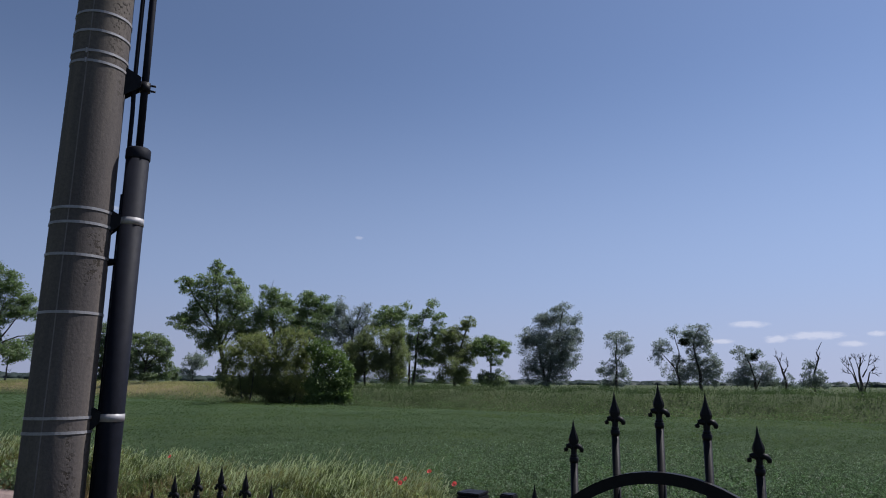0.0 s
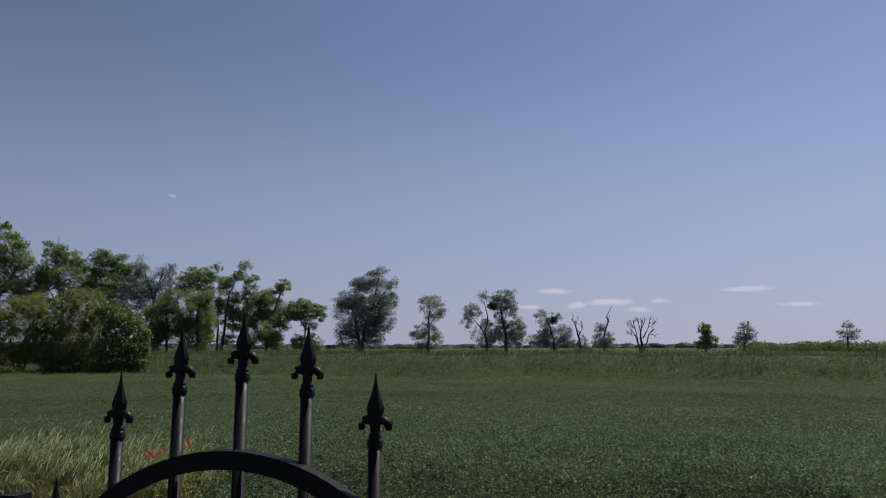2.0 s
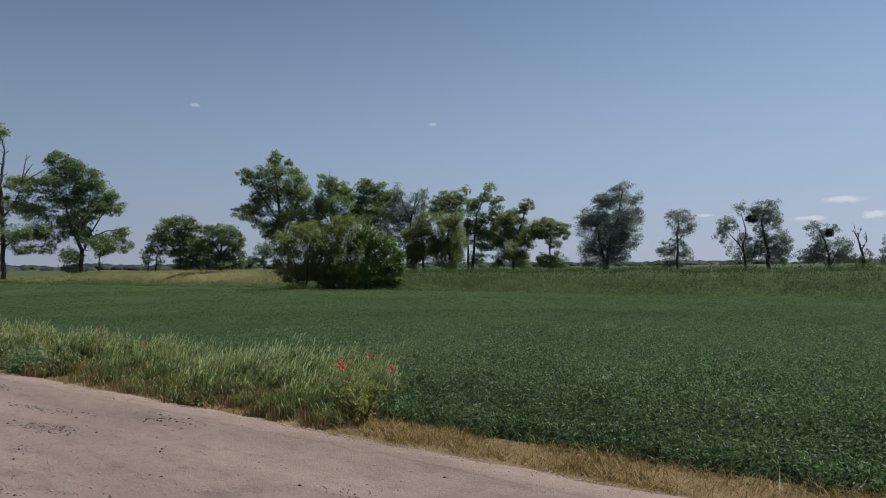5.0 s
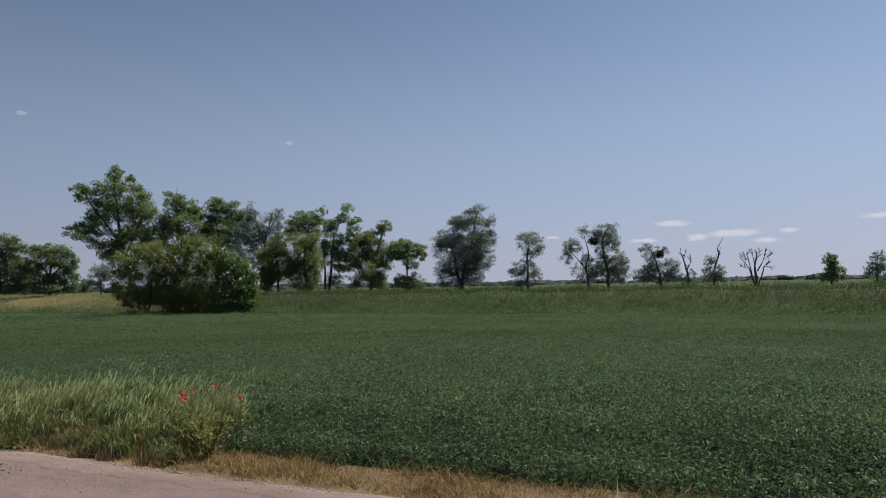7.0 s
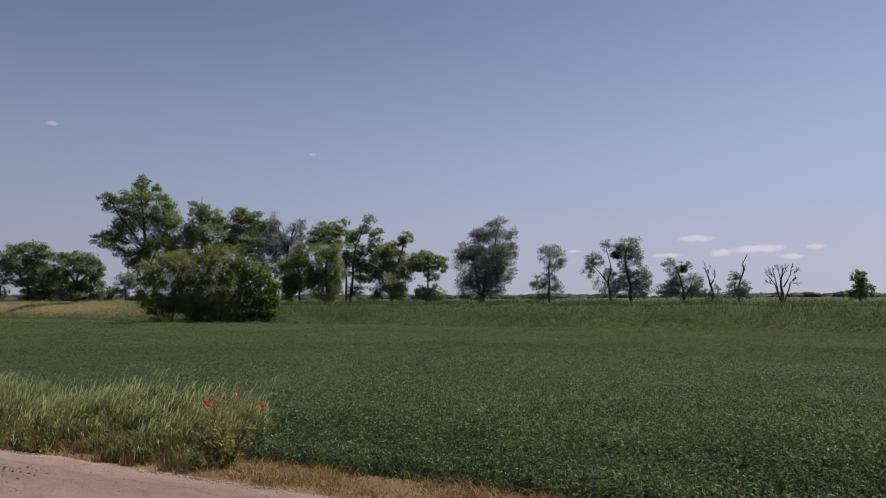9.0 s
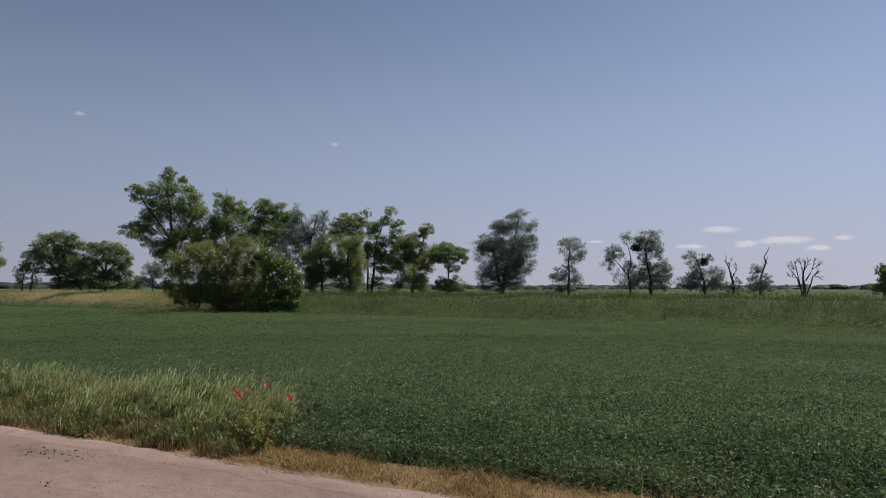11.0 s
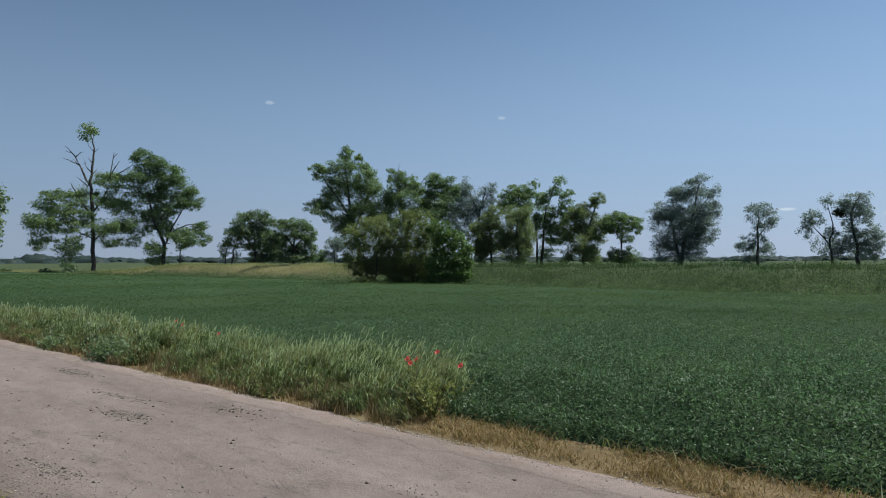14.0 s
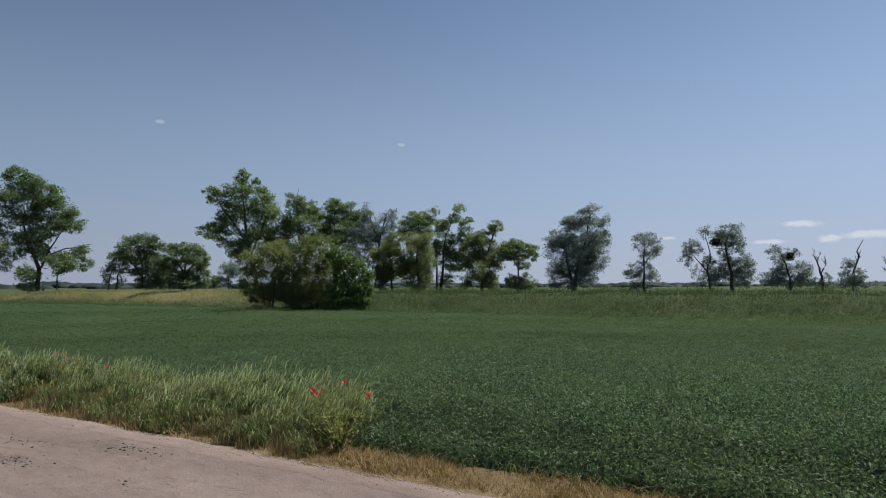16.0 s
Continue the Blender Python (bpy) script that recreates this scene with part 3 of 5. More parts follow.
def tall_grass():
    """Uneven tall grass between road and crop, combed over by the wind."""
    pieces, heads, stalks = [], [], []
    for x0, x1, per_m2, wide in ((-9, -3.2, 980, 0.0076), (-18, -9, 700, 0.012), (-40, -18, 220, 0.02), (-95, -40, 50, 0.046)):
        n = int((x1 - x0) * 1.75 * per_m2)
        m = max(60, n // 26)  # blades stand in tussocks
        tuft = rng.integers(0, m, n)
        away = rng.normal(0, 1, (n, 2)) * 0.055
        x, s = rng.uniform(x0, x1, m)[tuft] + away[:, 0], (rng.uniform(0, 1, m)[tuft] + away[:, 1] / 1.6).clip(0, 1)
        stand = rng.uniform(0.74, 1.10, m)[tuft]
        taper = np.clip((-3.1 - x) / 0.5, 0.15, 1)
        y = ROAD_FAR + 0.12 + 0.10 * wave(x, 0 * x, 0.7, 21) + s * 1.6
        h = (0.13 + 0.36 * np.clip(s * 2.2, 0, 1)) * stand * rng.uniform(0.6, 1.2, n) * (0.92 + 0.25 * wave(x, y, 0.9, 22) + 0.20 * wave(x, y, 0.25, 23)) * (0.6 + 0.4 * taper)
        lean = np.stack([0.10 + rng.normal(0, 0.12, m)[tuft] + rng.normal(0, 0.16, n), rng.normal(0, 0.16, n)], 1) + away * 1.4
        feet = np.stack([x, y, terrain(x, y)], 1)
        v, f, tip = blade_quads(feet, h, wide, lean)
        pieces.append((v, f))
        pick = (rng.random(n) < (0.2 + 0.6 * s) * (1 if wide < 0.01 else 0.7)) & (h > 0.27)
        t = tip[pick]
        k = len(t)
        hl = rng.uniform(0.06, 0.12, k) * (1 + wide * 10)
        hv, hf, _ = blade_quads(t - [0, 0, 0.03], hl, wide * 1.5, np.stack([rng.normal(0.85, 0.2, k), rng.normal(-0.1, 0.18, k)], 1))
        heads.append((hv, hf))
        for at in (0.5, 0.64, 0.78, 0.9):  # broad leaves that arch over with the wind
            q = feet + (tip - feet) * (at + rng.normal(0, 0.08, (n, 1))) * [0.75, 0.75, 1]
            g = rng.random(n) < (0.5 if wide < 0.015 else 0.25)
            k = g.sum()
            reach = rng.uniform(0.05, 0.11, k)
            a = rng.normal(0.0, 0.55, k)
            out = np.stack([np.cos(a), np.sin(a), 0 * a], 1) * reach[:, None]
            lift = np.array([0, 0, 1.0])
            bend = q[g] + out * 0.5 + lift * (reach * rng.uniform(0.35, 0.75, k))[:, None]
            end = q[g] + out * 1.15 + lift * (reach * rng.uniform(-0.25, 0.45, k))[:, None]
            w = np.stack([-np.sin(a), np.cos(a), rng.normal(0, 0.7, k)], 1) * (wide * rng.uniform(0.4, 0.8, k))[:, None]
            lv = np.stack([q[g] - w * 0.4, q[g] + w * 0.4, bend - w, bend + w, end - w * 0.12, end + w * 0.12], 1).reshape(-1, 3)
            b = np.arange(k)[:, None] * 6
            pieces.append((lv, np.concatenate([b + [0, 1, 3, 2], b + [2, 3, 5, 4]], 0)))
        low = rng.random(n) < 0.95
        sv, sf, _ = blade_quads(feet[low] + np.stack([np.zeros(low.sum()), -0.14 + 0 * s[low], 0 * s[low]], 1), rng.uniform(0.10, 0.34, low.sum()) * (1 - 0.35 * (s[low] < 0.15)), wide * 0.8, rng.normal(0.1, 0.3, (low.sum(), 2)))
        stalks.append((sv, sf))
    grass = tagged(new("tall_grass", quad_mesh("tall_grass", *joined(*pieces), BLADE)), "tall uncut grass bent by wind beside the road", "grass", kind="stuff")
    part("seed_heads", quad_mesh("seed_heads", *joined(*heads), SEED), SEED, grass, "pale silvery seed heads")
    part("dry_stalks", quad_mesh("dry_stalks", *joined(*stalks), WITHER), WITHER, grass, "brown dry stalks at the foot")


def low_grass(name, x0, x1, y0, y1, n, h0, h1, wide, material, label, clump=0.5):
    x, y = rng.uniform(x0, x1, n), rng.uniform(y0, y1, n)
    keep = wave(x, y, 0.5, 31) + rng.normal(0, 0.7, n) > -clump
    x, y = x[keep], y[keep]
    v, f, _ = blade_quads(np.stack([x, y, terrain(x, y)], 1), rng.uniform(h0, h1, len(x)), wide, rng.normal(0.05, 0.9, (len(x), 2)))
    return tagged(new(name, quad_mesh(name, v, f, material)), label, "grass", kind="stuff")


tall_grass()
low_grass("dry_grass", -3.4, 9.0, ROAD_FAR + 0.02, CROP_NEAR + 0.1, 44000, 0.02, 0.08, 0.007, STRAW, "short scorched yellow-brown grass along the road edge", -0.1)
low_grass("dry_tufts", -3.4, 9.0, ROAD_FAR + 0.12, CROP_NEAR + 0.12, 16000, 0.05, 0.16, 0.006, STRAW, "uneven tufts of brown dead grass along the crop", -0.75)
low_grass("green_tufts", -3.4, 9.0, ROAD_FAR + 0.1, CROP_NEAR + 0.05, 5000, 0.03, 0.10, 0.006, BLADE, "small green tufts among the scorched grass", -0.9)
low_grass("verge_grass", -3.0, 9.0, CROP_NEAR - 0.2, CROP_NEAR + 0.2, 1300, 0.05, 0.17, 0.008, BLADE, "sparse green grass at the foot of the crop")
low_grass("dry_roadside_grass", -60, -3.2, ROAD_FAR - 0.02, ROAD_FAR + 0.3, 16000, 0.03, 0.12, 0.009, STRAW, "short dry grass between sand and tall grass", 0.2)
low_grass("near_verge_grass", -9, 3, 2.7, ROAD_NEAR - 0.02, 8000, 0.03, 0.13, 0.006, BLADE, "short yellow-green grass between fence and road")
low_grass("straw_verge_grass", -9, 3, 2.8, ROAD_NEAR + 0.1, 34000, 0.03, 0.10, 0.006, YELLOW_STRAW, "short dry yellow grass along the near road edge")


def bank_plants(name, zones, material, label):
    """Rough herbs and grasses on a stretch of the dyke."""
    pieces, leaves, pale = [], [], []
    for x0, x1, per_m2, wide, low, top in zones:
        n = int((x1 - x0) * (top - low) * per_m2)
        x, y = rng.uniform(x0, x1, n) + rng.normal(0, 2.5, n), TOE + np.where(rng.random(n) < 0.14 * (top > 8), rng.uniform(8, 24, n), rng.triangular(low, low + 0.24 * (top - low), top, n))
        h = rng.uniform(0.08, 0.30 if material is BANK else 0.24, n) * (0.85 + 0.35 * wave(x, y, 1.6, 41) + 0.3 * wave(x, y, 0.7, 42)) * (1 + 0.55 * np.maximum(0, wave(x, y, 2.2, 43)))
        z = terrain(x, y)
        v, f, tip = blade_quads(np.stack([x, y, z], 1), h, wide, rng.normal(0.08, 0.4, (n, 2)))
        pieces.append((v, f))
        for share in ((0.9, 0.75) if material is BANK else (0.6, 0.4)):
            pick = rng.random(n) < share
            at = np.stack([x + rng.normal(0, 0.1, n), y + rng.normal(0, 0.1, n), z + h * rng.uniform(0.2, 1.05, n)], 1)[pick]
            leaves.append(leaf_quads(at, wide * 2.8, (0, 0, 0.35), slim=0.5))
        some = (rng.random(n) < 0.012) & (wave(x, y, 1.1, 44) > 0.2)
        pale.append(leaf_quads(tip[some], wide * 2.0, (0, 0, 0.7)))
    herbs = tagged(new(name, quad_mesh(name, *joined(*pieces), material)), label, "grass", kind="stuff")
    part("herb_leaves", quad_mesh("herb_leaves", *joined(*leaves), material), material, herbs)
    part("flower_heads", quad_mesh("flower_heads", *joined(*pale), SEED), SEED, herbs, "pale seed and flower heads")


bank_plants("bank_grass", ((-32, 26, 50, 0.017, -0.2, 9), (26, 50, 26, 0.04, -0.2, 9), (-62, -32, 60, 0.022, -0.3, 2.6), (-100, -62, 24, 0.05, -0.3, 2.6)), BANK, "rough mixed green grass and herbs on the low dyke")
bank_plants("dry_bank_grass", ((-62, -30, 60, 0.02, 1.4, 9), (-120, -62, 20, 0.05, 1.2, 9)), DRY_BANK, "bleached dry grass on the low dyke")


def toe_herbs():
    """Fresh green growth where the field meets the dyke."""
    n = 15000
    x, y = rng.uniform(-60, 30, n), TOE + rng.normal(0.2, 0.35, n)
    p = np.stack([x, y, terrain(x, y) + rng.uniform(0.2, 0.62, n) * (1 + 0.4 * wave(x, y, 1.2, 47))], 1)
    tagged(new("field_edge_herbs", quad_mesh("field_edge_herbs", *leaf_quads(p, 0.085, (0, 0, 0.5), slim=0.5), EDGE)), "fresh green herbs along the far field edge", "herbs", kind="stuff")


toe_herbs()


def bank_clumps(name, n, material, label, y0, y1, rise):
    """Leafy clumps of nettle and dock between the grasses of the dyke."""
    pieces = []
    for _ in range(n):
        cx, cy = rng.uniform(-24, 30), TOE + rng.triangular(y0, (y0 + y1) / 2, y1)
        size = rng.uniform(0.5, 1.0)
        m = int(100 * size)
        p = rng.normal(0, 1, (m, 3)) * [0.55 * size, 0.3 * size, 0.14 * size]
        p[:, 2] = np.abs(p[:, 2]) * 1.3 + rise * size
        x, y = cx + p[:, 0], cy + p[:, 1]
        pieces.append(leaf_quads(np.stack([x, y, terrain(x, y) + p[:, 2]], 1), 0.06, (0, 0, 0.4), slim=0.5))
    tagged(new(name, quad_mesh(name, *joined(*pieces), material)), label, "herbs", kind="stuff")


bank_clumps("dark_bank_herbs", 300, CROP_FAR, "dark leafy herb clumps on the low dyke", 0.2, 6.5, 0.22)
bank_clumps("pale_bank_herbs", 300, EDGE, "pale flowering herb clumps on the dyke and along its foot", -0.2, 3.6, 0.2)

# ---- trees ----
LEAVES = {"poplar": POPLAR, "willow": WILLOW, "broadleaf": BROAD, "bushL": OLIVE, "bushR": BUSH, "olive": DUSKY}


def crown_mesh(lobes, right, scale, material, slim, fill=1.05):
    pieces = []
    back = Vector((-right.y, right.x, 0))
    for u, z, ru, rz, dense in lobes:
        ru, rz = ru * fill, rz * fill
        rd = 0.5 * (ru + rz)
        n = int(math.pi * ru * rz / (0.30 * scale * scale) * (5.2 if fill < 1.02 else 3.7 if slim > 0.5 else 3.7) * dense)
        k = int((20 if dense > 0.75 else 12) * (1.6 if fill < 1.02 else 1.35 if slim < 0.5 or ru * rz > 2 else 1.0))
        reach = (2.15 if fill < 1.02 else 1.45) / k ** 0.43
        boughs = unit(k) * (rng.random((k, 1)) ** 0.42) * rng.uniform(0.85, 1.0 if fill < 1.02 else 1.16, (k, 1))  # compact leafy tufts with gaps between
        grow = rng.uniform(0.5, 1.35, k)
        pick = rng.choice(k, n, p=grow ** 2 / (grow ** 2).sum())
        tuft = unit(n) * (rng.random((n, 1)) ** 0.45) * (reach * grow[pick])[:, None] * [1, 1, 0.8]
        tuft[:, 2] -= (0.06 if slim > 0.5 else 0.18) * reach * (np.linalg.norm(tuft[:, :2], axis=1) / reach) ** 2
        p = boughs[pick] + tuft + rng.normal(0, 0.06, (n, 3)) * rng.random((n, 1)) * 1.6
        loose = rng.random((n, 1)) < (0.5 if fill < 1.02 else 0.10 if dense > 0.75 else 0.06)
        p = np.where(loose, unit(n) * rng.random((n, 1)) ** 0.45 * 0.95, p)
        if fill < 1.02:  # young shoots stand out of a bush
            rise = rng.random(k)[pick][:, None] ** 2 * rng.random((n, 1))
            p = np.where(rise > 0.12, boughs[pick] * (1 + 0.36 * rise) + rng.normal(0, 0.06, (n, 3)) + np.array([0, 0, 0.28]) * rise, p)
        out = p / (np.linalg.norm(p, axis=1, keepdims=True) + 1e-6)
        depth = rng.uniform(-0.5, 0.5) * rd
        w = np.outer(u + p[:, 0] * ru, (right.x, right.y, 0)) + np.outer(p[:, 1] * rd + depth, (back.x, back.y, 0))
        w[:, 2] = np.maximum(z + p[:, 2] * rz, 0.05 + 0.3 * rng.random(n))
        o = np.outer(out[:, 0], (right.x, right.y, 0)) + np.outer(out[:, 1], (back.x, back.y, 0))
        o[:, 2] = out[:, 2]
        pieces.append(leaf_quads(w, scale, (0, 0, 0.45), 0.3 * o, slim))
    return quad_mesh("crown", *joined(*pieces), material)


def limb_tube(path, radius, right, twigs):
    """A limb along (sideways, height) knots, with crooked twigs."""
    knots = [Vector((right.x * u, right.y * u, z)) for u, z in path]
    pts = [knots[0]]
    for a, b in zip(knots, knots[1:]):
        for s in (0.33, 0.66, 1.0):
            j = (b - a).length * 0.022
            pts.append(a.lerp(b, s) + Vector(rng.normal(0, j, 3)) * (s < 1))
    radii = [radius * (1 - 0.82 * i / (len(pts) - 1)) for i in range(len(pts))]
    out = [tube(pts, radii, 7)]
    for _ in range(twigs):
        i = rng.integers(len(pts) // 3, len(pts) - 1)
        d = Vector(unit(1)[0] + [0, 0, 0.5]).normalized()
        length = radius * rng.uniform(4, 9)
        a, r0 = pts[i], radii[i] * 0.5
        m = a + d * length * 0.5 + Vector(rng.normal(0, 0.08, 3)) * length
        out.append(tube([a, m, a + d * length + Vector((0, 0, 0.2 * length))], [r0, r0 * 0.6, r0 * 0.2], 5))
    return out


def bare_twigs(path, right):
    """Thin grey crooked twigs that fork along the outer half of a dead limb."""
    knots = [Vector((right.x * u, right.y * u, z)) for u, z in path]
    a, b = knots[-2], knots[-1]
    out = []
    for _ in range(5):
        foot = a.lerp(b, rng.uniform(0.2, 1.0))
        way = ((b - a).normalized() * 0.8 + Vector(unit(1)[0]) * 0.8 + Vector((0, 0, 0.35))).normalized()
        length = rng.uniform(0.2, 0.45)
        mid = foot + way * length * 0.5 + Vector(rng.normal(0, 0.06, 3)) * length
        tip = foot + way * length + Vector((0, 0, 0.12 * length))
        out.append(tube([foot, mid, tip], [0.019, 0.013, 0.006], 5))
        for _ in range(2):
            side = (way + Vector(unit(1)[0]) * 0.9).normalized() * length * rng.uniform(0.35, 0.6)
            out.append(tube([mid, mid + side * 0.5 + Vector(rng.normal(0, 0.02, 3)), mid + side], [0.012, 0.009, 0.004], 4))
    return out


def tree(name, x, y, turn, kind, label, lobes, limbs):
    """A thing with a trunk and a crown of many leaves. Lobes and limbs are given sideways and up from the foot."""
    right = Vector((math.cos(radians(turn)), math.sin(radians(turn)), 0))
    foot = new(name)
    foot.location = (x, y, float(terrain(x, y)))
    tagged(foot, label, {"shrub": "bush", "dead_tree": "dead tree"}.get(name, "tree"))
    far = math.hypot(x - 1.8, y - 2.2)
    tubes = []
    for path, width in limbs:
        path = [(u, z if i or z > 1.0 else -0.15) for i, (u, z) in enumerate(path)]
        tubes += limb_tube(path, width * (0.5 if lobes else 0.36), right, 4 if lobes else 0)
        if name == "dead_tree":
            tubes += bare_twigs(path, right)
    part("trunk", smooth(quad_mesh("trunk", *joined(*tubes), BARK)), BARK, foot, "grey-brown trunk and limbs")
    if lobes:
        material, near = LEAVES[kind], kind.startswith("bush")
        if near:  # leaves hang down to the grass
            lobes = lobes + [(u, 0.35, ru * 0.95, 0.42, 1.3) for u, z, ru, rz, dense in lobes if z < 1.5]
        balls = [lobe for lobe in lobes if lobe[4] > 1.5 and not near]
        lobes = [lobe for lobe in lobes if lobe not in balls]
        if kind == "olive":  # these willows are closed to the ground
            lobes = [(u, z, ru * 1.06, rz * 1.06, dense * 1.4) for u, z, ru, rz, dense in lobes]
        if balls:
            part("mistletoe", crown_mesh(balls, right, 0.09, MISTLE, 0.45, 0.92), MISTLE, foot, "dark round mistletoe ball")
        size = max(0.078, 0.0022 * far) * (1.7 if far > 110 else 1.4 if kind == "bushR" else 1.0)
        part("crown", crown_mesh(lobes, right, size, material, 0.45 if kind in ("willow", "bushL", "olive") else 0.65, 1.0 if near else 1.08), material, foot, {"willow": "narrow grey-green leaves"}.get(kind, "green leaves"))
    return foot


tree('tree', -86.20, 37.82, 68.0, 'poplar', 'old half-dead poplar with bare top branches and one high leafy tuft',
     [(-0.61, 17.58, 1.1, 0.94, 0.8), (2.0, 11.65, 2.36, 1.02, 1), (1.92, 8.92, 2.2, 1.41, 1), (-1.01, 9.54, 1.57, 1.5, 0.6), (-3.83, 9.39, 2.04, 0.9, 0.85), (-4.9, 8.0, 1.5, 1.05, 0.9), (-5.48, 5.83, 1.88, 1.57, 1), (-6.06, 3.89, 1.41, 0.79, 0.8), (-2.52, 7.69, 2.2, 1.1, 0.8), (-2.72, 5.91, 1.73, 1.1, 0.9), (-2.33, 3.68, 1.57, 1.26, 0.7), (-2.53, 2.18, 1.41, 1.1, 0.5), (1.06, 5.54, 1.88, 1.41, 0.8), (2.25, 4.04, 1.73, 0.79, 0.6), (3.39, 7.15, 1.41, 1.57, 0.7), (2.91, 5.59, 1.41, 0.94, 0.7), (-0.96, 7.0, 1.41, 1.1, 0.45)],
     [([(-0.05, -0.13), (0.05, 4.48), (-0.1, 8.33), (-0.38, 11.36), (-0.0, 14.02), (0.09, 15.56), (-0.36, 17.12)], 0.55), ([(-0.43, 10.88), (-1.31, 12.89), (-1.99, 14.35), (-3.07, 15.56)], 0.3), ([(-1.61, 13.35), (-2.51, 13.76), (-3.4, 14.11)], 0.15), ([(-0.55, 10.73), (-1.16, 11.25), (-1.82, 11.83)], 0.17), ([(-0.25, 7.3), (-1.66, 9.5), (-2.46, 11.03)], 0.26), ([(1.76, 11.36), (1.92, 12.56), (2.31, 15.19)], 0.24), ([(2.05, 12.42), (2.47, 13.3), (2.95, 14.11)], 0.18), ([(0.84, 10.95), (2.98, 12.63), (4.35, 13.64)], 0.22), ([(0.05, 4.27), (-1.34, 4.93), (-3.78, 6.9), (-5.49, 6.57)], 0.2), ([(0.11, 4.0), (1.97, 6.05), (3.96, 6.89)], 0.2), ([(-0.19, 7.44), (1.18, 9.23), (1.88, 11.36)], 0.22), ([(-0.06, 13.67), (-0.61, 14.18)], 0.14), ([(-1.93, 14.22), (-1.35, 14.95)], 0.13), ([(-0.1, 12.4), (-0.75, 13.1), (-0.95, 13.9)], 0.15), ([(0.05, 14.9), (0.5, 15.5)], 0.11), ([(-2.4, 14.8), (-3.2, 14.95)], 0.1), ([(2.2, 14.4), (2.75, 15.1)], 0.1)])
tree('tree', -82.96, 44.97, 63.2, 'poplar', 'broad old poplar with a spreading leafy crown',
     [(-2.24, 14.15, 1.57, 1.41, 1), (-0.54, 13.46, 1.73, 1.26, 1), (1.46, 12.49, 1.57, 1.1, 1), (-2.46, 12.27, 2.04, 1.1, 1), (2.96, 10.67, 1.41, 1.41, 1), (-0.04, 11.32, 2.04, 1.26, 1), (-1.46, 9.89, 2.04, 1.26, 0.8), (-3.83, 10.07, 1.41, 0.94, 0.6), (0.98, 9.2, 2.67, 1.41, 1), (3.74, 8.8, 1.57, 0.94, 0.8), (-0.97, 7.55, 2.2, 1.26, 0.9), (-2.8, 5.64, 1.73, 1.73, 0.7), (0.04, 5.71, 2.04, 1.26, 1), (3.05, 4.69, 1.73, 0.94, 0.8), (4.53, 5.81, 1.1, 0.79, 0.9), (5.1, 4.21, 0.94, 0.94, 0.7), (-0.36, 2.47, 1.73, 1.26, 0.7), (-1.35, 3.25, 1.1, 0.94, 0.6)],
     [([(0.0, -0.17), (0.34, 3.56), (-0.68, 5.69), (-1.44, 9.11), (-3.4, 11.16)], 0.6), ([(0.41, 3.42), (1.04, 4.94), (3.03, 6.07), (5.83, 6.66)], 0.3), ([(0.53, 4.14), (1.55, 6.25), (2.73, 8.47), (3.43, 11.35)], 0.24), ([(-0.27, 4.84), (0.74, 7.31), (1.47, 11.91)], 0.2)])
tree('tree', -80.22, 45.90, 62.0, 'poplar', 'small leaning tree beside the broad poplar',
     [(0.27, 4.3, 1.69, 1.08, 1), (0.94, 3.74, 1.08, 0.61, 0.6)],
     [([(-0.06, 0.54), (0.11, 2.31), (0.34, 4.09)], 0.25)])
tree('tree', -61.39, 44.32, 56.3, 'broadleaf', 'broad umbrella-shaped tree with dark trunks on the bank',
     [(0.1, 5.25, 1.3, 0.7, 0.9), (-1.0, 4.75, 1.2, 0.8, 0.8), (1.2, 4.8, 1.2, 0.7, 0.9), (-2.1, 3.7, 1.0, 0.9, 0.7), (-0.6, 3.6, 1.4, 1.0, 0.8), (1.0, 3.6, 1.5, 1.1, 1), (-2.7, 2.4, 0.7, 0.9, 0.6), (-1.4, 2.3, 1.0, 0.9, 0.7), (0.4, 2.3, 1.3, 1.0, 1), (1.9, 2.6, 1.2, 1.2, 1), (-3.0, 1.2, 0.5, 0.7, 0.5), (-1.9, 1.0, 0.6, 0.6, 0.35), (0.6, 1.0, 1.3, 0.9, 1), (2.0, 1.0, 1.0, 0.9, 1)],
     [([(0.0, 0.12), (0.09, 2.16), (0.24, 4.57)], 0.35), ([(0.04, 1.56), (-1.18, 3.35), (-1.6, 4.4)], 0.2), ([(-2.2, -0.1), (-2.1, 1.6), (-1.5, 3.1)], 0.22), ([(-2.9, -0.1), (-2.8, 1.4), (-2.5, 2.9)], 0.16), ([(0.2, 3.0), (1.3, 4.6)], 0.14)])
tree('tree', -57.36, 46.54, 53.2, 'broadleaf', 'dark square-topped broadleaf tree on the bank',
     [(0.2, 4.35, 1.2, 0.5, 1), (1.3, 4.15, 0.8, 0.7, 1), (-1.0, 4.0, 1.0, 0.7, 1), (1.6, 3.1, 0.7, 1.0, 1), (0.4, 3.2, 1.2, 0.9, 1), (-1.1, 2.9, 1.1, 1.0, 1), (1.7, 1.9, 0.6, 1.0, 1), (0.6, 1.9, 1.2, 1.0, 1), (-1.0, 1.6, 1.2, 1.1, 1), (1.5, 0.8, 0.8, 0.8, 1), (0.0, 0.7, 1.4, 0.7, 1)],
     [([(0.0, 0.07), (-0.02, 2.09), (0.31, 4.17)], 0.35), ([(-0.02, 1.79), (-1.0, 3.4)], 0.2), ([(0.1, 1.6), (1.3, 3.6)], 0.2)])
